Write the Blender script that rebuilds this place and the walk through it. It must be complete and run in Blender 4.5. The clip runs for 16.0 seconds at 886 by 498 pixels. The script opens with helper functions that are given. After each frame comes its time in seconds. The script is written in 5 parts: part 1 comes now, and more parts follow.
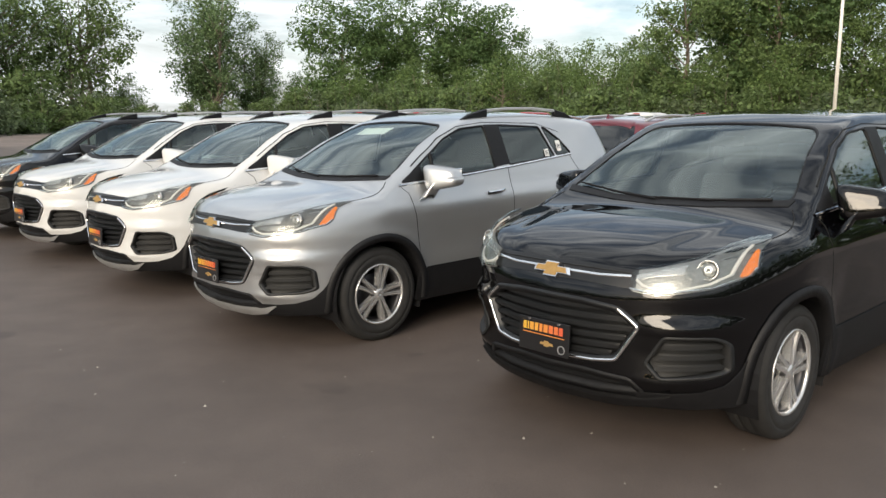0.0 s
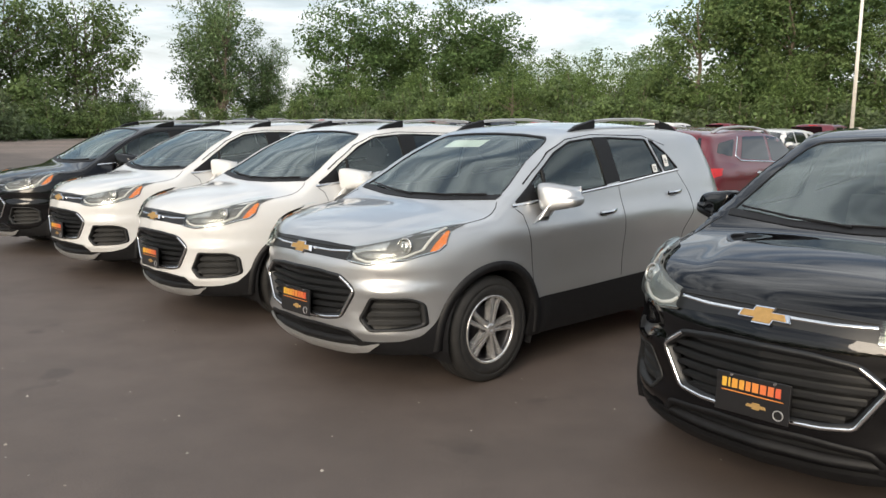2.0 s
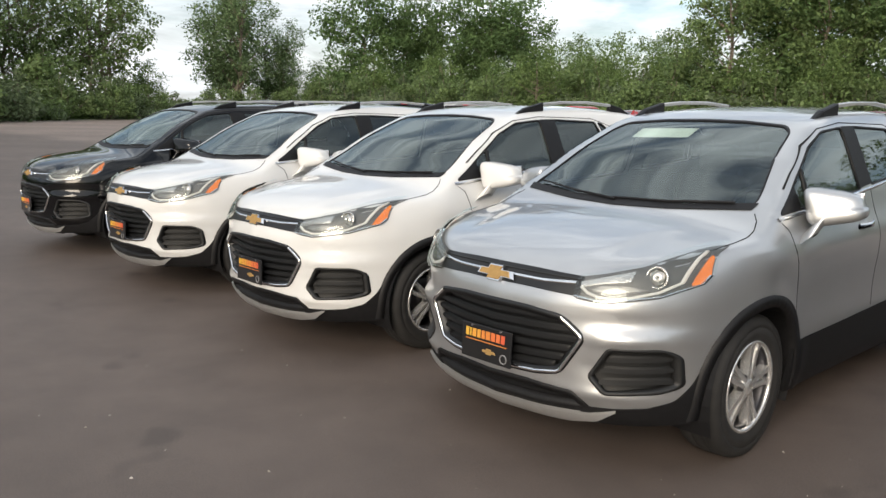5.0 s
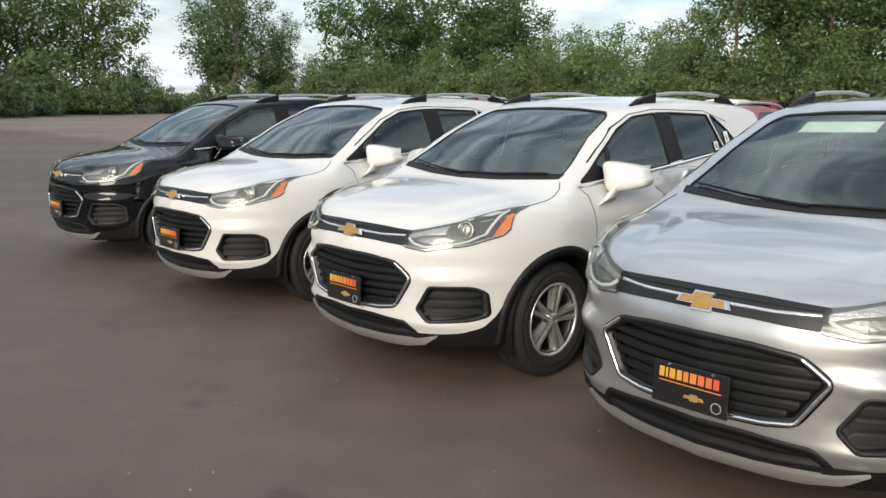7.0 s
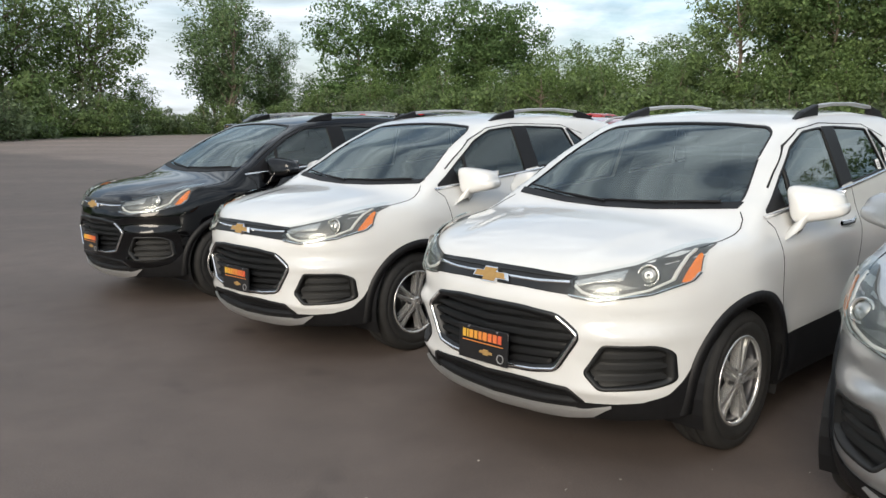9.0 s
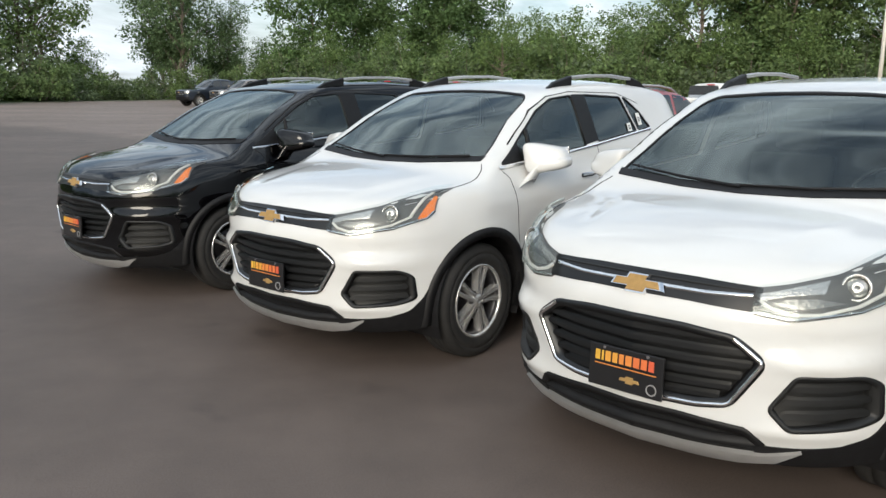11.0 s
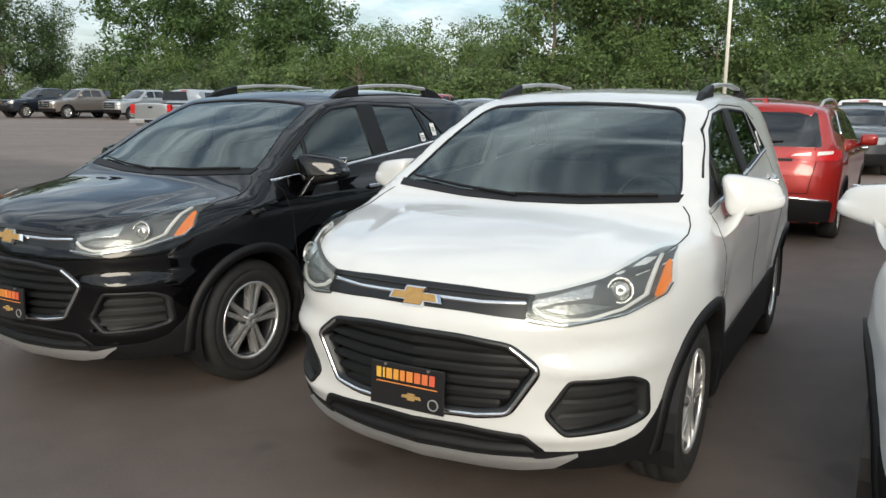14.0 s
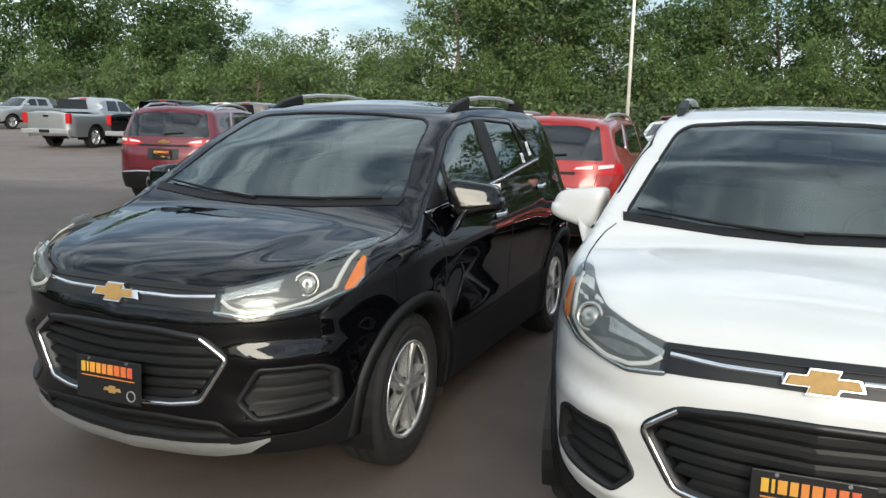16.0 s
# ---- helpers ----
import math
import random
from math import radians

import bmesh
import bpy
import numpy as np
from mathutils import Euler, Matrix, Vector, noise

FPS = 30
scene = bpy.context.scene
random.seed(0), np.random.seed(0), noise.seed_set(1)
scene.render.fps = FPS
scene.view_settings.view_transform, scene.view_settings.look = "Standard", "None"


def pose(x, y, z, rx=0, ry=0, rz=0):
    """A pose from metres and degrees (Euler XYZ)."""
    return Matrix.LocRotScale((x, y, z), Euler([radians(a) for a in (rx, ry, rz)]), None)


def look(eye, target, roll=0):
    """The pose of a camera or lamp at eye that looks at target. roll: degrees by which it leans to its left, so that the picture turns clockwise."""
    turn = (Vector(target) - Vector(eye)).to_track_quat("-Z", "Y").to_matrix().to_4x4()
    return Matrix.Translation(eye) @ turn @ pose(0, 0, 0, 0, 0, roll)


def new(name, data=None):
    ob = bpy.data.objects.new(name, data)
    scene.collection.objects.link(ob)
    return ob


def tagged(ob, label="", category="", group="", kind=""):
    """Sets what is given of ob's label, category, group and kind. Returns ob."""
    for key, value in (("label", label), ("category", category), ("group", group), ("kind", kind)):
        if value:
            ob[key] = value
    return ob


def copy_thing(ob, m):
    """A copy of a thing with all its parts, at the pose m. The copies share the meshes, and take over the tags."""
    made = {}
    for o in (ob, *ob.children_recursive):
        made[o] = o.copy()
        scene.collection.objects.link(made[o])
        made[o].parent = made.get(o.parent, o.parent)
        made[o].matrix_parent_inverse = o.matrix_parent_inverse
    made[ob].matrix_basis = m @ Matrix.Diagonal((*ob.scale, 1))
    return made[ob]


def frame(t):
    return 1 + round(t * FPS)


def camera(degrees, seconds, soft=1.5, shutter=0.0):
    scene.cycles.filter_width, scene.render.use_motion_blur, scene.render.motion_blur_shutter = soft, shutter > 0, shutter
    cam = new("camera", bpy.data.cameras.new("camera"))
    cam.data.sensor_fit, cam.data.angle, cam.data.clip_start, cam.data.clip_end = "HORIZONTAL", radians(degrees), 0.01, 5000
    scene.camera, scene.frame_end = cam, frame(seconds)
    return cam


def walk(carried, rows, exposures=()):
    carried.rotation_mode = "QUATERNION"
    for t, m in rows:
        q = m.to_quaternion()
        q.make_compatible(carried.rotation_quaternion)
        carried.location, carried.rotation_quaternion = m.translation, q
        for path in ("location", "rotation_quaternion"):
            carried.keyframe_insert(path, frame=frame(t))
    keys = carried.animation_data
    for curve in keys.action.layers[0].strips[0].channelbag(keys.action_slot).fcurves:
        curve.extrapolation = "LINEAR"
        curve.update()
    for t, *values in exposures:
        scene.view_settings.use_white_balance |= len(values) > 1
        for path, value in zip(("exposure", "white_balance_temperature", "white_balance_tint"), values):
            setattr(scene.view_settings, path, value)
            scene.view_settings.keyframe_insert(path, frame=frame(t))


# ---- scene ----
cam = camera(57.9, 16.0)
PATH = [
    (0, (0.185, -0.03, 1.547), (0.243, 1.945, 1.234), 0.2),
    (0.5, (0.041, 0.206, 1.56), (0.105, 2.181, 1.256), 0.9),
    (1, (-0.212, 0.378, 1.572), (-0.136, 2.353, 1.268), 0.5),
    (1.5, (-0.389, 0.492, 1.567), (-0.309, 2.468, 1.264), 0.5),
    (2, (-0.556, 0.686, 1.566), (-0.495, 2.663, 1.273), 0.6),
    (2.5, (-0.744, 0.874, 1.566), (-0.695, 2.853, 1.281), 0.9),
    (3, (-1.005, 1.053, 1.566), (-0.949, 3.028, 1.26), -0.0),
    (3.5, (-1.172, 1.246, 1.544), (-1.123, 3.218, 1.215), 0.2),
    (4, (-1.292, 1.534, 1.552), (-1.255, 3.506, 1.221), 1.2),
    (6.5, (-2.172, 2.579, 1.548), (-2.114, 4.549, 1.207), 0.7),
    (7, (-2.342, 2.756, 1.544), (-2.28, 4.725, 1.195), 0.7),
    (7.5, (-2.476, 3.041, 1.543), (-2.435, 5.013, 1.21), 1.6),
    (8, (-2.647, 3.278, 1.531), (-2.624, 5.251, 1.204), 1.6),
    (8.5, (-2.89, 3.453, 1.535), (-2.838, 5.429, 1.23), 0.7),
    (11, (-3.74, 4.508, 1.529), (-3.542, 6.461, 1.147), 0.5),
    (11.5, (-3.956, 4.707, 1.544), (-3.653, 6.637, 1.116), 0.7),
    (12, (-4.18, 4.937, 1.54), (-3.811, 6.856, 1.114), 0.6),
    (12.5, (-4.385, 5.266, 1.547), (-3.982, 7.183, 1.143), 0.1),
    (13, (-4.591, 5.604, 1.517), (-4.137, 7.514, 1.137), 0.9),
    (13.5, (-4.831, 5.943, 1.533), (-4.297, 7.831, 1.146), 0.5),
    (14, (-4.993, 6.314, 1.521), (-4.409, 8.194, 1.17), 0.7),
    (14.5, (-5.229, 6.661, 1.504), (-4.596, 8.527, 1.165), 1.0),
    (15, (-5.499, 6.975, 1.504), (-4.829, 8.827, 1.159), -0.2),
    (15.5, (-5.735, 7.334, 1.519), (-5.0, 9.167, 1.202), 0.4),
    (16, (-6.066, 7.613, 1.51), (-5.215, 9.395, 1.196), 1.5),
]
walk(cam, [(t, look(eye, target, roll)) for t, eye, target, roll in PATH],
     [(0.0, 0.66, 6600, 8), (4.0, 0.65, 6550, 9), (8.0, 0.54, 6350, 8), (11.0, 0.56, 6150, 6), (14.0, 0.52, 6250, 5), (16.0, 0.60, 6100, 4)])

# ---- world and sun ----
SUN_EL, SUN_AZ = radians(21), radians(203)
world = bpy.data.worlds.new("world")
scene.world = world
world.use_nodes = True
wt = world.node_tree
wt.nodes.clear()


def wnode(kind, **kw):
    n = wt.nodes.new(kind)
    for k, v in kw.items():
        n.inputs[k].default_value = v
    return n


sky = wt.nodes.new("ShaderNodeTexSky")
sky.sky_type = "NISHITA"
sky.sun_disc = False
sky.sun_elevation, sky.sun_rotation = SUN_EL, SUN_AZ
sky.air_density, sky.dust_density = 1.0, 2.0
tc = wt.nodes.new("ShaderNodeTexCoord")
flat = wt.nodes.new("ShaderNodeMapping")
flat.inputs["Scale"].default_value = (1.6, 1.6, 7.0)
wt.links.new(tc.outputs["Generated"], flat.inputs["Vector"])
cl = wnode("ShaderNodeTexNoise", Scale=1.7, Detail=7.0, Roughness=0.58, Distortion=0.5)
wt.links.new(flat.outputs[0], cl.inputs["Vector"])
ramp = wt.nodes.new("ShaderNodeValToRGB")
ramp.color_ramp.elements[0].position, ramp.color_ramp.elements[1].position = 0.40, 0.63
ramp.color_ramp.elements[0].color = (0.16, 0.16, 0.16, 1)
ramp.color_ramp.elements[1].color = (0.95, 0.95, 0.95, 1)
wt.links.new(cl.outputs["Fac"], ramp.inputs["Fac"])
mixc = wt.nodes.new("ShaderNodeMix")
mixc.data_type = "RGBA"
mixc.inputs["B"].default_value = (9.3, 9.6, 9.9, 1)
wt.links.new(ramp.outputs["Color"], mixc.inputs["Factor"])
wt.links.new(sky.outputs[0], mixc.inputs["A"])
# the cloud cover is somewhat brighter overhead than at the horizon
sep = wt.nodes.new("ShaderNodeSeparateXYZ")
wt.links.new(tc.outputs["Generated"], sep.inputs[0])
grad = wnode("ShaderNodeMapRange")
for k, v in (("From Min", 0.0), ("From Max", 0.85), ("To Min", 0.80), ("To Max", 1.10)):
    grad.inputs[k].default_value = v
wt.links.new(sep.outputs["Z"], grad.inputs["Value"])
shade = wnode("ShaderNodeTexNoise", Scale=2.6, Detail=6.0, Roughness=0.6, Distortion=0.8)
wt.links.new(flat.outputs[0], shade.inputs["Vector"])
deep = wnode("ShaderNodeMapRange")
for k, v in (("From Min", 0.3), ("From Max", 0.7), ("To Min", 0.72), ("To Max", 1.25)):
    deep.inputs[k].default_value = v
wt.links.new(shade.outputs["Fac"], deep.inputs["Value"])
both = wt.nodes.new("ShaderNodeMath")
both.operation = "MULTIPLY"
wt.links.new(grad.outputs[0], both.inputs[0])
wt.links.new(deep.outputs[0], both.inputs[1])
dome = wt.nodes.new("ShaderNodeVectorMath")
dome.operation = "SCALE"
wt.links.new(mixc.outputs["Result"], dome.inputs[0])
wt.links.new(both.outputs[0], dome.inputs["Scale"])
bg = wnode("ShaderNodeBackground", Strength=0.10)
wt.links.new(dome.outputs[0], bg.inputs["Color"])
wo = wt.nodes.new("ShaderNodeOutputWorld")
wt.links.new(bg.outputs[0], wo.inputs["Surface"])

sun_data = bpy.data.lights.new("sun", "SUN")
sun_data.energy, sun_data.angle, sun_data.color = 1.8, radians(30), (1.0, 0.87, 0.72)
sun = new("sun", sun_data)
sun.matrix_world = look((math.sin(SUN_AZ) * math.cos(SUN_EL) * 50, math.cos(SUN_AZ) * math.cos(SUN_EL) * 50, math.sin(SUN_EL) * 50), (0, 0, 0))
scene.view_settings.exposure = 0.42


# ---- materials ----
def material(name, color, rough=0.5, metal=0.0, coat=0.0, vary=0.0, scale=8.0, bump=0.0, bump_scale=60.0, island=False, spec=0.5, coords="Object"):
    m = bpy.data.materials.new(name)
    m.use_nodes = True
    t = m.node_tree
    b = t.nodes["Principled BSDF"]
    b.inputs["Base Color"].default_value = (*color, 1)
    b.inputs["Roughness"].default_value = rough
    b.inputs["Metallic"].default_value = metal
    b.inputs["Coat Weight"].default_value = coat
    b.inputs["Coat Roughness"].default_value = 0.03
    b.inputs["Specular IOR Level"].default_value = spec
    co = t.nodes.new("ShaderNodeTexCoord")
    if vary:
        n1 = t.nodes.new("ShaderNodeTexNoise")
        n1.inputs["Scale"].default_value, n1.inputs["Detail"].default_value = scale, 6
        t.links.new(co.outputs[coords], n1.inputs["Vector"])
        mp = t.nodes.new("ShaderNodeMapRange")
        mp.inputs["From Min"].default_value, mp.inputs["From Max"].default_value = 0.25, 0.75
        mp.inputs["To Min"].default_value, mp.inputs["To Max"].default_value = 1 - vary, 1 + vary
        t.links.new(n1.outputs["Fac"], mp.inputs["Value"])
        mul = t.nodes.new("ShaderNodeVectorMath")
        mul.operation = "SCALE"
        mul.inputs[0].default_value = color
        t.links.new(mp.outputs[0], mul.inputs["Scale"])
        out = mul.outputs[0]
        if island:
            ge = t.nodes.new("ShaderNodeNewGeometry")
            mp2 = t.nodes.new("ShaderNodeMapRange")
            mp2.inputs["To Min"].default_value, mp2.inputs["To Max"].default_value = 0.6, 1.45
            t.links.new(ge.outputs["Random Per Island"], mp2.inputs["Value"])
            mul2 = t.nodes.new("ShaderNodeVectorMath")
            mul2.operation = "SCALE"
            t.links.new(out, mul2.inputs[0])
            t.links.new(mp2.outputs[0], mul2.inputs["Scale"])
            out = mul2.outputs[0]
        t.links.new(out, b.inputs["Base Color"])
    if bump:
        n2 = t.nodes.new("ShaderNodeTexNoise")
        n2.inputs["Scale"].default_value, n2.inputs["Detail"].default_value = bump_scale, 4
        t.links.new(co.outputs[coords], n2.inputs["Vector"])
        bp = t.nodes.new("ShaderNodeBump")
        bp.inputs["Strength"].default_value, bp.inputs["Distance"].default_value = bump, 0.01
        t.links.new(n2.outputs["Fac"], bp.inputs["Height"])
        t.links.new(bp.outputs[0], b.inputs["Normal"])
    return m


def glass(name, tint, gloss=1.0, ior=1.9):
    """Thin pane: tinted see-through with a mirror layer by Fresnel."""
    m = bpy.data.materials.new(name)
    m.use_nodes = True
    t = m.node_tree
    t.nodes.clear()
    tr = t.nodes.new("ShaderNodeBsdfTransparent")
    tr.inputs["Color"].default_value = (*tint, 1)
    gl = t.nodes.new("ShaderNodeBsdfGlossy")
    gl.inputs["Roughness"].default_value = 0.015
    gl.inputs["Color"].default_value = (gloss * 0.90, gloss, gloss * 0.99, 1)
    fr = t.nodes.new("ShaderNodeFresnel")
    fr.inputs["IOR"].default_value = ior
    mx = t.nodes.new("ShaderNodeMixShader")
    out = t.nodes.new("ShaderNodeOutputMaterial")
    t.links.new(fr.outputs[0], mx.inputs["Fac"])
    t.links.new(tr.outputs[0], mx.inputs[1])
    t.links.new(gl.outputs[0], mx.inputs[2])
    t.links.new(mx.outputs[0], out.inputs["Surface"])
    return m


def flake_paint(name, color, metal, rough):
    return material(name, color, rough, metal, coat=1.0, vary=0.03, scale=3.0, spec=0.5 if metal else 0.1)


BLACK_PAINT = flake_paint("black_paint", (0.0018, 0.0018, 0.0024), 0.0, 0.3)
BLACK_PAINT.node_tree.nodes["Principled BSDF"].inputs["Specular IOR Level"].default_value = 0.0
WHITE_PAINT = flake_paint("white_paint", (0.67, 0.67, 0.66), 0.0, 0.35)
SILVER_PAINT = flake_paint("silver_paint", (0.50, 0.51, 0.52), 0.75, 0.36)
RED_PAINT = flake_paint("red_paint", (0.36, 0.022, 0.018), 0.25, 0.32)
MAROON_PAINT = flake_paint("maroon_paint", (0.13, 0.012, 0.022), 0.25, 0.32)
GREY_PAINT = flake_paint("grey_paint", (0.07, 0.075, 0.085), 0.4, 0.35)
BRONZE_PAINT = flake_paint("bronze_paint", (0.22, 0.19, 0.17), 0.5, 0.36)
NAVY_PAINT = flake_paint("navy_paint", (0.015, 0.022, 0.035), 0.3, 0.33)
CLADDING = material("black_plastic", (0.008, 0.008, 0.009), 0.55, spec=0.3, vary=0.25, scale=30, bump=0.05, bump_scale=500)
GRILLE_BLACK = material("grille_black", (0.007, 0.0075, 0.0085), 0.42, vary=0.1, scale=20)
POCKET_GREY = material("pocket_grey", (0.011, 0.0115, 0.012), 0.55, vary=0.1, scale=20)
CHROME = material("chrome", (0.82, 0.82, 0.83), 0.10, 1.0, vary=0.04, scale=40)
SILVER_TRIM = material("silver_trim", (0.52, 0.52, 0.52), 0.38, 0.6, vary=0.06, scale=15)
ALLOY = material("alloy", (0.72, 0.72, 0.715), 0.24, 0.75, vary=0.08, scale=20)
ALLOY_DARK = material("alloy_dark", (0.05, 0.05, 0.055), 0.4, 0.6, vary=0.1, scale=20)
RUBBER = material("rubber", (0.018, 0.0175, 0.017), 0.75, vary=0.3, scale=18, bump=0.15, bump_scale=160)
GOLD = material("gold_badge", (0.40, 0.25, 0.09), 0.6, 0.25, vary=0.12, scale=60)
AMBER = material("amber_lens", (0.80, 0.22, 0.03), 0.12, coat=0.6, vary=0.12, scale=50)
LAMP_DARK = material("lamp_housing", (0.13, 0.128, 0.125), 0.42, 0.45, vary=0.15, scale=30)
LAMP_MID = material("halogen_reflector", (0.25, 0.25, 0.24), 0.3, 0.7, vary=0.2, scale=40, bump=0.3, bump_scale=60)
LAMP_BRIGHT = material("lamp_reflector", (0.50, 0.495, 0.48), 0.2, 0.7, vary=0.18, scale=45, bump=0.25, bump_scale=90)
LAMP_WHITE = material("lamp_light_guide", (0.70, 0.70, 0.68), 0.4, vary=0.05, scale=60)
TAIL_RED = material("tail_lamp_red", (0.50, 0.012, 0.015), 0.30, coat=0.25, vary=0.2, scale=30)
LINING = material("cabin_lining", (0.05, 0.051, 0.053), 0.8, vary=0.2, scale=20)
SEAT_CLOTH = material("seat_cloth", (0.035, 0.035, 0.038), 0.85, vary=0.3, scale=40, bump=0.2, bump_scale=200)
WINDSCREEN = glass("windscreen_glass", (0.66, 0.80, 0.76), 0.98, 1.98)
SIDE_GLASS = glass("side_glass", (0.58, 0.70, 0.67), 0.95, 1.8)
PRIVACY = glass("privacy_glass", (0.12, 0.14, 0.14), 0.95, 1.75)
CLEAR = glass("clear_lens", (0.90, 0.92, 0.92), 1.0, 1.45)
PAPER = material("white_paper", (0.80, 0.80, 0.77), 0.7, vary=0.05, scale=20)
INK = material("dark_print", (0.05, 0.05, 0.06), 0.7)
PLATE_BLACK = material("plate_black", (0.012, 0.012, 0.013), 0.3, coat=0.4, vary=0.1, scale=30)
SEAM = material("panel_gap", (0.006, 0.006, 0.006), 0.9)
TINTS = [material("plate_print_%d" % i, c, 0.45) for i, c in enumerate([(0.66, 0.38, 0.05), (0.66, 0.31, 0.05), (0.66, 0.23, 0.05), (0.64, 0.16, 0.05), (0.62, 0.11, 0.05)])]
BARK = material("bark", (0.16, 0.13, 0.10), 0.9, vary=0.4, scale=5, bump=0.8, bump_scale=14)


def leaf_material(name, color):
    m = material(name, color, 0.6, vary=0.4, scale=0.5, island=True, spec=0.25)
    t = m.node_tree
    b = t.nodes["Principled BSDF"]
    tr = t.nodes.new("ShaderNodeBsdfTranslucent")
    src = b.inputs["Base Color"].links[0].from_socket
    t.links.new(src, tr.inputs["Color"])
    mx = t.nodes.new("ShaderNodeMixShader")
    mx.inputs["Fac"].default_value = 0.45
    t.links.new(b.outputs[0], mx.inputs[1])
    t.links.new(tr.outputs[0], mx.inputs[2])
    t.links.new(mx.outputs[0], t.nodes["Material Output"].inputs["Surface"])
    return m


LEAVES = [leaf_material("leaves_%d" % i, c) for i, c in enumerate([(0.150, 0.212, 0.080), (0.158, 0.225, 0.105), (0.118, 0.186, 0.070), (0.142, 0.205, 0.070), (0.140, 0.182, 0.092)])]
GRASS = material("grass", (0.075, 0.115, 0.035), 0.8, vary=0.4, scale=1.2, island=True)
GRAVEL = material("gravel", (0.26, 0.225, 0.18), 0.95, vary=0.35, scale=2.0, bump=0.6, bump_scale=30)
POLE_PAINT = material("pole_paint", (0.80, 0.77, 0.70), 0.5, vary=0.1, scale=3)


def asphalt():
    m = bpy.data.materials.new("asphalt")
    m.use_nodes = True
    t = m.node_tree
    b = t.nodes["Principled BSDF"]
    co = t.nodes.new("ShaderNodeTexCoord")

    def noise_node(scale, detail, lo, hi, a, z, rough=0.6):
        n = t.nodes.new("ShaderNodeTexNoise")
        n.inputs["Scale"].default_value, n.inputs["Detail"].default_value, n.inputs["Roughness"].default_value = scale, detail, rough
        t.links.new(co.outputs["Object"], n.inputs["Vector"])
        r = t.nodes.new("ShaderNodeMapRange")
        r.inputs["From Min"].default_value, r.inputs["From Max"].default_value = lo, hi
        r.inputs["To Min"].default_value, r.inputs["To Max"].default_value = a, z
        t.links.new(n.outputs["Fac"], r.inputs["Value"])
        return n, r

    def times(p, q):
        k = t.nodes.new("ShaderNodeMath")
        k.operation = "MULTIPLY"
        t.links.new(p.outputs[0], k.inputs[0])
        t.links.new(q.outputs[0], k.inputs[1])
        return k

    _, big = noise_node(0.25, 5, 0.3, 0.7, 0.88, 1.14)
    _, mid = noise_node(2.6, 6, 0.35, 0.65, 0.9, 1.1)
    fine_n, fine = noise_node(140, 3, 0.3, 0.7, 0.62, 1.42, 0.8)
    _, spots = noise_node(1.5, 2, 0.66, 0.72, 1.0, 0.72)
    k = times(times(times(big, mid), fine), spots)
    # distance from the row of noses, across the lot
    across = t.nodes.new("ShaderNodeVectorMath")
    across.operation = "DOT_PRODUCT"
    across.inputs[1].default_value = (0.72, 0.69, 0.0)
    t.links.new(co.outputs["Object"], across.inputs[0])
    wav = t.nodes.new("ShaderNodeMath")
    wav.operation = "MULTIPLY_ADD"
    edge_n, _ = noise_node(0.35, 4, 0, 1, 0, 1)
    t.links.new(edge_n.outputs["Fac"], wav.inputs[0])
    wav.inputs[1].default_value = 2.2
    t.links.new(across.outputs["Value"], wav.inputs[2])
    old = t.nodes.new("ShaderNodeMapRange")
    for key, val in (("From Min", 13.2), ("From Max", 14.6), ("To Min", 1.0), ("To Max", 1.75)):
        old.inputs[key].default_value = val
    t.links.new(wav.outputs[0], old.inputs["Value"])
    # worn lanes along the row
    lane_m = t.nodes.new("ShaderNodeMapping")
    lane_m.inputs["Rotation"].default_value = (0, 0, radians(46))
    lane_m.inputs["Scale"].default_value = (0.05, 0.42, 1.0)
    t.links.new(co.outputs["Object"], lane_m.inputs["Vector"])
    lane_n, lane = noise_node(1.0, 3, 0.35, 0.65, 0.88, 1.12)
    t.links.new(lane_m.outputs[0], lane_n.inputs["Vector"])
    k = times(times(k, old), lane)
    v = t.nodes.new("ShaderNodeVectorMath")
    v.operation = "SCALE"
    v.inputs[0].default_value = (0.110, 0.0862, 0.0732)
    t.links.new(k.outputs[0], v.inputs["Scale"])
    t.links.new(v.outputs[0], b.inputs["Base Color"])
    b.inputs["Roughness"].default_value = 0.66
    b.inputs["Specular IOR Level"].default_value = 0.45
    bp = t.nodes.new("ShaderNodeBump")
    bp.inputs["Strength"].default_value, bp.inputs["Distance"].default_value = 0.45, 0.004
    t.links.new(fine_n.outputs["Fac"], bp.inputs["Height"])
    t.links.new(bp.outputs[0], b.inputs["Normal"])
    return m


ASPHALT = asphalt()


# ---- mesh helpers ----
def to_mesh(name, bm, mat, smooth=False):
    me = bpy.data.meshes.new(name)
    bm.to_mesh(me)
    bm.free()
    for m in mat if isinstance(mat, (list, tuple)) else [mat]:
        me.materials.append(m)
    if smooth:
        for p in me.polygons:
            p.use_smooth = True
    return me


NORMALS = {}


def part(name, bm, mat, parent, label="", smooth=False):
    exact = NORMALS.pop(id(bm), None)
    ob = new(name, to_mesh(name, bm, mat, smooth))
    if exact and len(exact) == len(ob.data.vertices):
        ob.data.normals_split_custom_set_from_vertices(exact)
    ob.parent = parent
    if label:
        ob["label"] = label
    return ob


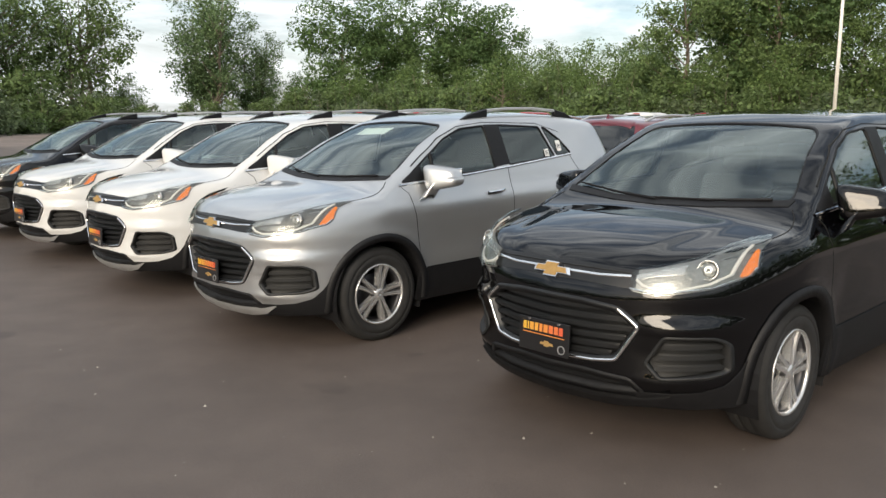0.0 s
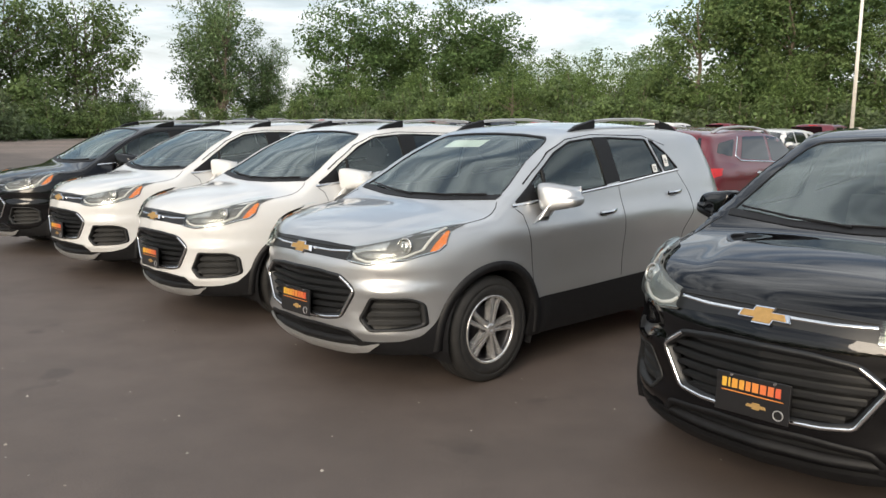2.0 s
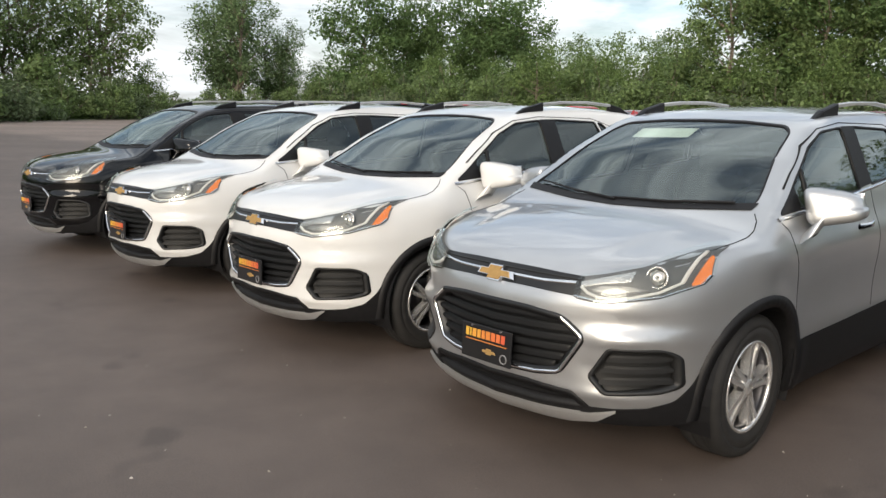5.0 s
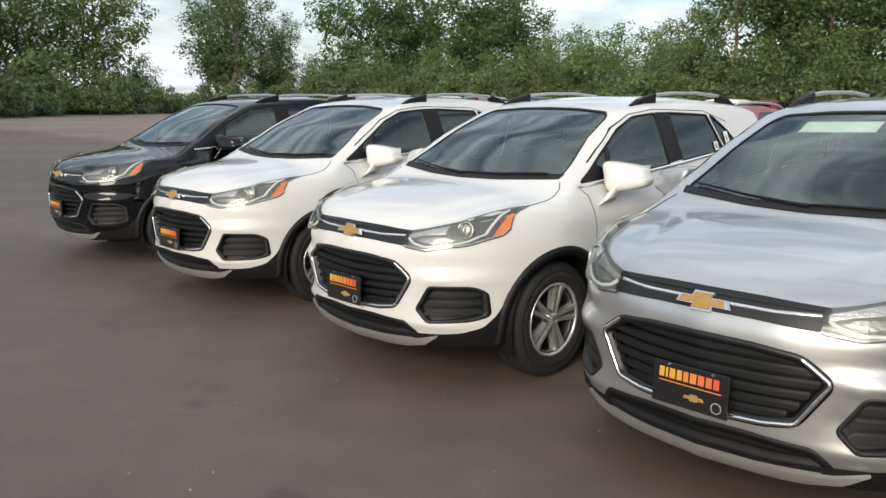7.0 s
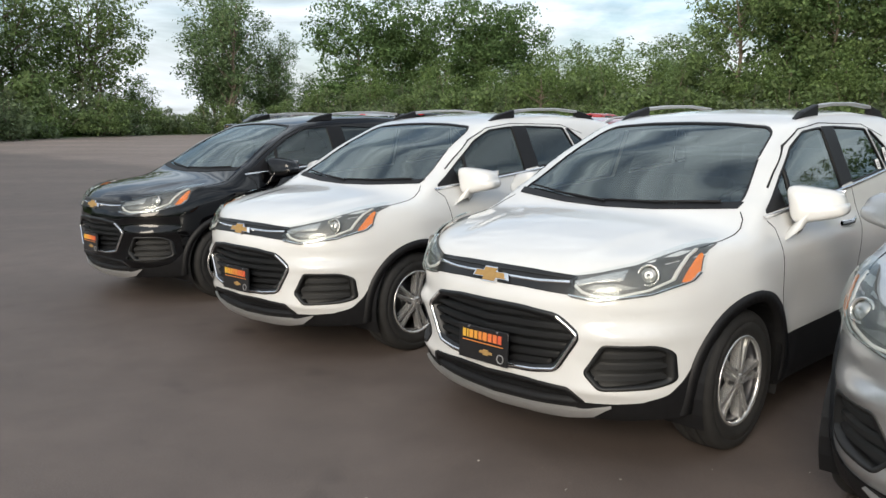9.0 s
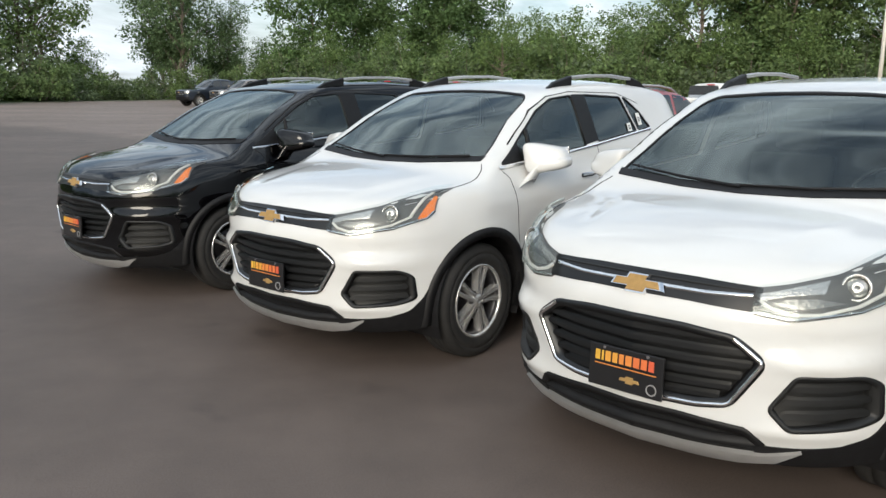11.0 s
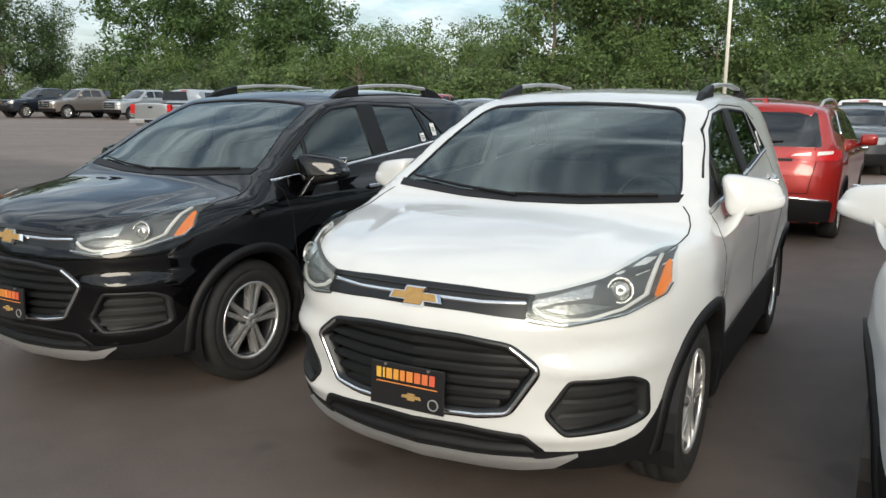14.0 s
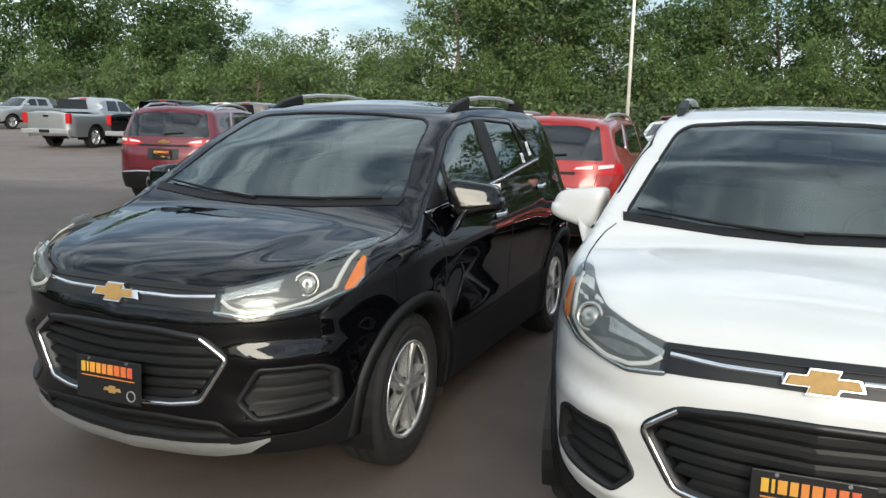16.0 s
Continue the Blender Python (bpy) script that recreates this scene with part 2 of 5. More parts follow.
def box(bm, lo, hi, bevel=0.0):
    m = Matrix.LocRotScale([(a + b) / 2 for a, b in zip(lo, hi)], None, [abs(b - a) for a, b in zip(lo, hi)])
    r = bmesh.ops.create_cube(bm, size=1, matrix=m)
    if bevel:
        es = list({e for v in r["verts"] for e in v.link_edges})
        bmesh.ops.bevel(bm, geom=es, offset=bevel, segments=2, affect="EDGES", profile=0.6)
    return bm


def rbox(lo, hi, bevel=0.0):
    return box(bmesh.new(), lo, hi, bevel)


def rod(bm, a, b, r0, r1=None, n=8):
    a, b = Vector(a), Vector(b)
    d = b - a
    m = Matrix.Translation((a + b) / 2) @ d.to_track_quat("Z", "Y").to_matrix().to_4x4()
    bmesh.ops.create_cone(bm, cap_ends=True, segments=n, radius1=r0, radius2=r0 if r1 is None else r1, depth=d.length, matrix=m)
    return bm


def lathe(profile, n=48, closed=True):
    """Revolve (x, r) pairs round the x axis."""
    bm = bmesh.new()
    rings = [[bm.verts.new((x, r * math.cos(2 * math.pi * k / n), r * math.sin(2 * math.pi * k / n))) for k in range(n)] for x, r in profile]
    count = len(rings)
    for i in range(count if closed else count - 1):
        a, b = rings[i], rings[(i + 1) % count]
        for k in range(n):
            bm.faces.new((a[k], a[(k + 1) % n], b[(k + 1) % n], b[k]))
    bmesh.ops.recalc_face_normals(bm, faces=bm.faces)
    return bm


# ---- body shells ----
def curve(pts, soft=0.03):
    """A softened polyline as a function."""
    xs, ys = np.array(pts, float).T
    g = np.linspace(xs[0] - 0.6, xs[-1] + 0.6, 1400)
    v = np.interp(g, xs, ys)
    # keep the end slopes
    v[g < xs[0]] = ys[0] + (g[g < xs[0]] - xs[0]) * (ys[1] - ys[0]) / (xs[1] - xs[0])
    v[g > xs[-1]] = ys[-1] + (g[g > xs[-1]] - xs[-1]) * (ys[-1] - ys[-2]) / (xs[-1] - xs[-2])
    if soft:
        w = max(3, int(soft * 3 / (g[1] - g[0])))
        k = np.exp(-0.5 * (np.arange(-w, w + 1) * (g[1] - g[0]) / soft) ** 2)
        v = np.convolve(np.pad(v, w, mode="edge"), k / k.sum(), mode="valid")
    return lambda q: np.interp(q, g, v)


class Shell:
    """A car body as the softened common part of a side, front, rear, top and bottom surface."""

    def __init__(self, top, width, waist, front, nose, rear, tail, bottom=0.21, shift=0.2, crown=0.07, soft=0.02, screen=(0.9, 2.2), axis=(0.9, 3.4, 0.66), relief=None):
        self.top, self.width, self.waist = curve(top, 0.05), curve(width, 0.12), curve(waist, 0.03)
        self.front, self.nose = curve(front, 0.02), curve(nose, 0.05)
        self.rear, self.tail = curve(rear, 0.03), curve(tail, 0.05)
        self.bottom, self.shift, self.crown, self.soft, self.screen, self.axis = bottom, shift, crown, soft, screen, axis
        self.relief = relief or (lambda x, y, z: (0.0, 0.0, 0.0))
        self.length = max(p[1] for p in rear)
        self.high = max(p[1] for p in top)
        self.half = max(p[1] for p in width)

    def value(self, p):
        x, y, z = np.abs(p[:, 0]), p[:, 1], p[:, 2]
        bump = np.clip((y - self.screen[0]) / 0.3, 0, 1) * np.clip((self.screen[1] - y) / 0.5, 0, 1)
        ye = y - self.shift * (x / 0.7) ** 2 * bump
        rs, rf, rt = self.relief(x, y, z)
        f = np.stack([
            x - self.width(y) - self.waist(z) - rs,
            (self.front(z) + self.nose(x) - y - rf) * 0.9,
            (y - self.rear(z) + self.tail(x)) * 0.9,
            (z - self.top(ye) - rt + self.crown * np.interp(y, [0.3, 0.9, 1.1, 1.8, 2.4], [0.8, 0.9, 0.4, 0.4, 1.0]) * (x / 0.75) ** 2) * 0.9,
            self.bottom - z,
        ])
        m = f.max(0)
        return m + self.soft * np.log(np.exp((f - m) / self.soft).sum(0))

    def normal(self, p):
        e = 0.004
        g = np.stack([self.value(p + d) - self.value(p - d) for d in np.eye(3) * e], 1)
        return g / np.maximum(np.linalg.norm(g, axis=1, keepdims=True), 1e-9)

    def shoot(self, start, way, far):
        """First crossing into the body along a way."""
        ts = np.linspace(0, far, 240)
        t0, t1 = np.zeros(len(start)), np.full(len(start), far)
        done = np.zeros(len(start), bool)
        for a, b in zip(ts[:-1], ts[1:]):
            inside = (self.value(start + way * b) < 0) & ~done
            t0[inside], t1[inside] = a, b
            done |= inside
            if done.all():
                break
        for _ in range(22):
            m = (t0 + t1) / 2
            i = self.value(start + way * m[:, None]) < 0
            t1[i], t0[~i] = m[i], m[~i]
        return start + way * t1[:, None]

    def lay(self, uv, axis):
        """Points of the surface under 2D points: front (x, z), side (y, z), left side, rear (x, z), top (x, y)."""
        uv = np.array(uv, float).reshape(-1, 2)
        n = len(uv)
        if axis == "front":
            return self.shoot(np.c_[uv[:, 0], np.full(n, -0.3), uv[:, 1]], np.array([0, 1.0, 0]), 2.6)
        if axis == "rear":
            return self.shoot(np.c_[uv[:, 0], np.full(n, self.length + 0.2), uv[:, 1]], np.array([0, -1.0, 0]), 1.6)
        if axis == "top":
            return self.shoot(np.c_[uv, np.full(n, self.high + 0.2)], np.array([0, 0, -1.0]), 1.5)
        s = 1.0 if axis == "side" else -1.0
        return self.shoot(np.c_[np.full(n, s * (self.half + 0.15)), uv], np.array([-s, 0, 0]), 0.9)

    def mesh(self, cell=0.045):
        """The whole skin, shot outwards from its axis through the cells of a box."""
        a, b, c = self.axis
        X, Z0, Z1 = self.half + 0.05, 0.1, self.high + 0.05
        Y0, Y1 = -0.05, self.length + 0.05
        bm = bmesh.new()
        nx, ny, nz = [int(round(d / cell)) for d in (2 * X, Y1 - Y0, Z1 - Z0)]
        xs, ys, zs = np.linspace(-X, X, nx + 1), np.linspace(Y0, Y1, ny + 1), np.linspace(Z0, Z1, nz + 1)
        key, pts, quads = {}, [], []

        def vid(i, j, k):
            if (i, j, k) not in key:
                key[i, j, k] = len(pts)
                pts.append((xs[i], ys[j], zs[k]))
            return key[i, j, k]

        for i in range(nx):
            for k in range(nz):
                quads.append((vid(i, 0, k), vid(i + 1, 0, k), vid(i + 1, 0, k + 1), vid(i, 0, k + 1)))
                quads.append((vid(i, ny, k), vid(i, ny, k + 1), vid(i + 1, ny, k + 1), vid(i + 1, ny, k)))
            for j in range(ny):
                quads.append((vid(i, j, nz), vid(i + 1, j, nz), vid(i + 1, j + 1, nz), vid(i, j + 1, nz)))
                quads.append((vid(i, j, 0), vid(i, j + 1, 0), vid(i + 1, j + 1, 0), vid(i + 1, j, 0)))
        for j in range(ny):
            for k in range(nz):
                quads.append((vid(nx, j, k), vid(nx, j + 1, k), vid(nx, j + 1, k + 1), vid(nx, j, k + 1)))
                quads.append((vid(0, j, k), vid(0, j, k + 1), vid(0, j + 1, k + 1), vid(0, j + 1, k)))
        p = np.array(pts)
        o = np.c_[np.zeros(len(p)), np.clip(p[:, 1], a, b), np.full(len(p), c)]
        w = p - o
        lo, hi = np.zeros(len(p)), np.full(len(p), 1.6)
        for _ in range(26):
            m = (lo + hi) / 2
            i = self.value(o + w * m[:, None]) < 0
            lo[i], hi[~i] = m[i], m[~i]
        q = o + w * lo[:, None]
        vs = [bm.verts.new(v) for v in q]
        for f in quads:
            bm.faces.new([vs[i] for i in f])
        return bm


IX = {"front": (0, 2), "rear": (0, 2), "side": (1, 2), "left": (1, 2), "top": (0, 1)}
FACE = {"front": (0, -1, 0), "rear": (0, 1, 0), "side": (1, 0, 0), "left": (-1, 0, 0), "top": (0, 0, 1)}


def inside(poly, x, y):
    r = False
    for (x0, y0), (x1, y1) in zip(poly, poly[1:] + poly[:1]):
        if (y0 > y) != (y1 > y) and x < (x1 - x0) * (y - y0) / (y1 - y0) + x0:
            r = not r
    return r


def cut(bm, poly, axis, keep=lambda c: True):
    """Cut an outline through the skin on the side that faces the axis, and take the skin out."""
    i, j = IX[axis]
    d = Vector(FACE[axis])
    lo = [min(p[k] for p in poly) - 0.14 for k in (0, 1)]
    hi = [max(p[k] for p in poly) + 0.14 for k in (0, 1)]

    def pick():
        got = []
        for f in bm.faces:
            c = f.calc_center_median()
            if keep(c) and any(lo[0] < v.co[i] < hi[0] and lo[1] < v.co[j] < hi[1] for v in f.verts) and f.normal.dot(d) > 0.02:
                got.append(f)
        return got

    bm.normal_update()
    faces = pick()
    for p, q in zip(poly, poly[1:] + poly[:1]):
        e = Vector((q[0] - p[0], q[1] - p[1]))
        if e.length < 1e-5:
            continue
        no, co = Vector((0, 0, 0)), Vector((0, 0, 0))
        no[i], no[j], co[i], co[j] = e.y, -e.x, p[0], p[1]
        a = (min(p[0], q[0]) - 0.14, max(p[0], q[0]) + 0.14, min(p[1], q[1]) - 0.14, max(p[1], q[1]) + 0.14)
        near = [f for f in faces if f.is_valid and any(a[0] < v.co[i] < a[1] and a[2] < v.co[j] < a[3] for v in f.verts)]
        rest = [f for f in faces if f.is_valid and f not in set(near)]
        geom = list({v for f in near for v in f.verts}) + list({x for f in near for x in f.edges}) + near
        r = bmesh.ops.bisect_plane(bm, geom=geom, plane_co=co, plane_no=no, dist=1e-5)
        fresh = {f for g in r["geom_cut"] if g.is_valid for f in g.link_faces}
        faces = list({f for f in near if f.is_valid} | fresh | set(rest))
    bm.normal_update()
    out = []
    for f in bm.faces:
        c = f.calc_center_median()
        if lo[0] < c[i] < hi[0] and lo[1] < c[j] < hi[1] and keep(c) and f.normal.dot(d) > 0.0 and inside(poly, c[i], c[j]):
            out.append(f)
    bmesh.ops.delete(bm, geom=out, context="FACES")


def smooth_poly(poly, r=0.03, n=4):
    """Round an outline's corners."""
    out = []
    k = len(poly)
    for i in range(k):
        p, c, q = Vector(poly[i - 1]), Vector(poly[i]), Vector(poly[(i + 1) % k])
        a, b = p - c, q - c
        ra, rb = min(r, a.length * 0.45), min(r, b.length * 0.45)
        s, e = c + a.normalized() * ra, c + b.normalized() * rb
        for m in range(n + 1):
            u = m / n
            out.append(tuple(s * (1 - u) ** 2 + c * 2 * u * (1 - u) + e * u * u))
    return out


def panel(sh, poly, axis, off=0.003, thick=0.012, step=0.05):
    """A plate that follows the body under an outline."""
    i, j = 0, 1
    pts = []
    for p, q in zip(poly, poly[1:] + poly[:1]):
        m = max(1, int(math.hypot(q[0] - p[0], q[1] - p[1]) / step))
        pts += [(p[0] + (q[0] - p[0]) * k / m, p[1] + (q[1] - p[1]) * k / m) for k in range(m)]
    bm = bmesh.new()
    bm.faces.new([bm.verts.new((u, v, 0)) for u, v in pts])
    for ax in (0, 1):
        lo, hi = min(p[ax] for p in pts), max(p[ax] for p in pts)
        for c in np.arange(math.floor(lo / step) * step + step, hi, step):
            no = [0, 0, 0]
            no[ax] = 1
            co = [0, 0, 0]
            co[ax] = c
            bmesh.ops.bisect_plane(bm, geom=bm.verts[:] + bm.edges[:] + bm.faces[:], plane_co=co, plane_no=no, dist=1e-5)
    uv = np.array([v.co[:2] for v in bm.verts])
    p = sh.lay(uv, axis)
    nrm = sh.normal(p)
    q = p + nrm * off
    low = p + nrm * (off - thick)
    for v, c in zip(bm.verts, q):
        v.co = c
    bm.normal_update()
    bm.verts.index_update()
    d = sum((f.normal * f.calc_area() for f in bm.faces), Vector())
    if d.dot(Vector(nrm.mean(0))) < 0:
        bmesh.ops.reverse_faces(bm, faces=bm.faces[:])
    nlist = [tuple(n) for n in nrm]
    if thick:
        rim = [e for e in bm.edges if e.is_boundary]
        loops = [(e.link_loops[0].vert.index, e.link_loops[0].link_loop_next.vert.index) for e in rim]
        for a, b in loops:
            bm.faces.new([bm.verts.new(c) for c in (q[b], q[a], low[a], low[b])])
            nlist += [nlist[k] for k in (b, a, a, b)]
    NORMALS[id(bm)] = nlist
    return bm


def ribbon(sh, path, axis, width=0.008, off=0.003, thick=0.006, step=0.04, close=False):
    """A strip that follows the body along a line."""
    pts = []
    ring = path + path[:1] if close else path
    for p, q in zip(ring[:-1], ring[1:]):
        m = max(1, int(math.hypot(q[0] - p[0], q[1] - p[1]) / step))
        pts += [(p[0] + (q[0] - p[0]) * k / m, p[1] + (q[1] - p[1]) * k / m) for k in range(m)]
    if not close:
        pts.append(ring[-1])
    n = len(pts)
    l, r = [], []
    for k in range(n):
        a = Vector(pts[k - 1] if (close or k) else pts[k])
        b = Vector(pts[(k + 1) % n] if (close or k < n - 1) else pts[k])
        d = (b - a).normalized()
        c = Vector(pts[k])
        o = Vector((-d.y, d.x)) * width / 2
        l.append(tuple(c + o))
        r.append(tuple(c - o))
    p = sh.lay(l + r, axis)
    nr = sh.normal(p)
    hi, lo = p + nr * off, p + nr * (off - thick)
    bm = bmesh.new()
    H, L = [bm.verts.new(v) for v in hi], [bm.verts.new(v) for v in lo]
    for k in range(n if close else n - 1):
        m = (k + 1) % n
        for a, b in (((H[k], H[m], H[n + m], H[n + k])), ((L[k], L[m], H[m], H[k]))), ((H[n + k], H[n + m], L[n + m], L[n + k]), None):
            bm.faces.new(a)
            if b:
                bm.faces.new(b)
    bmesh.ops.recalc_face_normals(bm, faces=bm.faces)
    return bm


def mirrored(poly):
    return [(-u, v) for u, v in reversed(poly)]


def skin(sh, holes, cell, name, mat, parent, floor_mat=None, inset=0.0):
    """The painted body with its openings cut out and exact normals."""
    bm = sh.mesh(cell)
    bmesh.ops.delete(bm, geom=[f for f in bm.faces if f.calc_center_median().z < sh.bottom + 0.05], context="FACES")
    for poly, axis, keep in holes:
        cut(bm, poly, axis, keep)
    co = np.array([v.co[:] for v in bm.verts])
    for _ in range(2):
        co -= sh.normal(co) * sh.value(co)[:, None] * 0.9
    nr = sh.normal(co)
    for v, c in zip(bm.verts, co - nr * inset):
        v.co = c
    me = to_mesh(name, bm, mat, True)
    me.normals_split_custom_set_from_vertices([tuple(n) for n in nr])
    ob = new(name, me)
    ob.parent = parent
    return ob


# ---- ground ----
def rise(x, y):
    return 0.0125 * max(0.0, y - 18.0) if y < 90 else 0.9


def ground_sheet(name, xs, ys, mat, dz, label):
    bm = bmesh.new()
    g = [[bm.verts.new((x, y, rise(x, y) + dz)) for x in xs] for y in ys]
    for a, b in zip(g[:-1], g[1:]):
        for k in range(len(xs) - 1):
            bm.faces.new((a[k], a[k + 1], b[k + 1], b[k]))
    ob = new(name, to_mesh(name, bm, mat))
    return tagged(ob, label, "ground", kind="structure")


ground_sheet("ground", [-900, -150, -60, 0, 60, 150, 900], [-900, -100, 0, 10, 18, 30, 45, 60, 90, 200, 900], ASPHALT, 0, "dark brown-grey asphalt of the car lot")

# ---- the compact crossover ----
def swell(u, s):
    return np.exp(-(u / s) ** 2)


def step(u, a, b):
    w = np.clip((u - a) / (b - a), 0, 1)
    return w * w * (3 - 2 * w)


def crossover_relief(x, y, z):
    """Pressed shapes of the sides, the nose and the hood, in metres outwards."""
    door = step(y, 1.2, 1.45) * (1 - step(y, 2.75, 3.05))
    side = 0.020 * swell(y - 3.45, 0.50) * swell(z - 0.96, 0.12) + 0.012 * swell(y - 0.98, 0.42) * swell(z - 0.93, 0.09)
    crease = 0.955 + 0.045 * (y - 2.0)
    side = side + 0.007 * door * swell(z - crease, 0.06) - 0.011 * door * swell(z - 0.72 - 0.03 * (y - 2.0), 0.12) + 0.006 * door * swell(z - 0.545, 0.05)
    for a in (0.87, 3.425):
        side = side + 0.013 * swell(np.hypot(y - a, z - 0.34) - 0.43, 0.05)
    wing = swell(x - 0.66, 0.17)
    nose = 0.004 * swell(z - 0.752, 0.045) * (1 - step(x, 0.5, 0.8)) - 0.014 * swell(z - 0.705, 0.04) * wing + 0.028 * swell(z - 0.632, 0.04) * wing
    nose = nose + 0.018 * swell(z - 0.375, 0.034) * swell(x - 0.58, 0.20) - 0.010 * swell(z - 0.50, 0.05) * swell(x - 0.5, 0.06)
    line = 0.37 + 0.20 * y
    hood = 0.010 * (1 - step(x, line - 0.07, line + 0.05)) * step(y, 0.12, 0.40) * (1 - step(y, 0.45, 0.95)) * (1 - step(z, 1.10, 1.16))
    return side, nose, hood


TRAX = Shell(
    top=[(-0.3, 0.70), (0.0, 0.865), (0.05, 0.90), (0.13, 0.94), (0.3, 0.985), (0.6, 1.042), (0.80, 1.072), (0.91, 1.09), (1.01, 1.145), (1.40, 1.385), (1.77, 1.55), (2.0, 1.602), (2.35, 1.637), (2.75, 1.648), (3.2, 1.632), (3.7, 1.575), (3.95, 1.53), (4.4, 1.42)],
    width=[(-0.2, 0.84), (0.45, 0.868), (0.87, 0.888), (1.30, 0.872), (2.2, 0.872), (3.0, 0.876), (3.42, 0.888), (3.85, 0.86), (4.3, 0.80)],
    waist=[(0.15, -0.05), (0.25, -0.035), (0.40, -0.018), (0.55, -0.02), (0.72, -0.004), (0.82, 0.0), (0.92, -0.008), (1.0, -0.03), (1.09, -0.062), (1.18, -0.085), (1.52, -0.215), (1.62, -0.28), (1.7, -0.36)],
    front=[(0.15, 0.22), (0.22, 0.10), (0.30, 0.045), (0.40, 0.012), (0.55, 0.0), (0.70, 0.002), (0.78, 0.012), (0.84, 0.035), (0.90, 0.07), (1.0, 0.16), (1.2, 0.4)],
    nose=[(0.0, 0.0), (0.3, 0.035), (0.5, 0.10), (0.6, 0.155), (0.7, 0.25), (0.78, 0.37), (0.84, 0.52), (0.88, 0.72)],
    rear=[(0.2, 4.08), (0.4, 4.20), (0.65, 4.25), (0.9, 4.21), (1.1, 4.10), (1.3, 3.96), (1.5, 3.80), (1.7, 3.64)],
    tail=[(0.0, 0.0), (0.4, 0.04), (0.55, 0.10), (0.68, 0.20), (0.78, 0.33), (0.87, 0.52)],
    shift=0.05,
    crown=0.05,
    relief=crossover_relief,
)
AXLES = (0.87, 3.425)
HUB_Z, TYRE_R = 0.338, 0.342


def arch_poly(y, r=0.385, low=0.2, n=22):
    return [(y - r, low)] + [(y - r * math.cos(math.pi * k / n), HUB_Z + 0.01 + r * math.sin(math.pi * k / n)) for k in range(n + 1)] + [(y + r, low)]


SCREEN = smooth_poly([(-0.69, 1.155), (-0.35, 1.125), (0.0, 1.118), (0.35, 1.125), (0.69, 1.155), (0.555, 1.49), (0.50, 1.525), (0.25, 1.545), (0.0, 1.55), (-0.25, 1.545), (-0.50, 1.525), (-0.555, 1.49)], 0.03)
WIN_FRONT = smooth_poly([(1.10, 1.115), (1.21, 1.175), (1.38, 1.28), (1.62, 1.42), (1.82, 1.497), (2.10, 1.522), (2.13, 1.185)], 0.025)
WIN_REAR = smooth_poly([(2.29, 1.205), (2.27, 1.527), (2.78, 1.512), (2.90, 1.262)], 0.02)
WIN_QUARTER = smooth_poly([(2.93, 1.266), (2.815, 1.508), (2.86, 1.502), (3.02, 1.40), (3.13, 1.285)], 0.02)
GRILLE = smooth_poly([(-0.365, 0.705), (-0.2, 0.722), (0.0, 0.727), (0.2, 0.722), (0.365, 0.705), (0.465, 0.63), (0.362, 0.465), (0.25, 0.446), (0.0, 0.438), (-0.25, 0.446), (-0.362, 0.465), (-0.465, 0.63)], 0.03)
UPBAR = smooth_poly([(-0.425, 0.882), (-0.2, 0.892), (0.0, 0.895), (0.2, 0.892), (0.425, 0.882), (0.43, 0.80), (0.2, 0.812), (0.0, 0.815), (-0.2, 0.812), (-0.43, 0.80)], 0.012)
HEAD = smooth_poly([(0.405, 0.880), (0.50, 0.900), (0.62, 0.936), (0.725, 1.005), (0.782, 1.012), (0.800, 0.90), (0.79, 0.862), (0.70, 0.812), (0.53, 0.778), (0.41, 0.792)], 0.015)
FOG = smooth_poly([(0.485, 0.462), (0.565, 0.592), (0.73, 0.592), (0.765, 0.56), (0.77, 0.43), (0.72, 0.408), (0.55, 0.395)], 0.02)
INTAKE = smooth_poly([(-0.42, 0.372), (-0.2, 0.385), (0.2, 0.385), (0.42, 0.372), (0.47, 0.312), (0.25, 0.296), (-0.25, 0.296), (-0.47, 0.312)], 0.015)


SHARED = {}


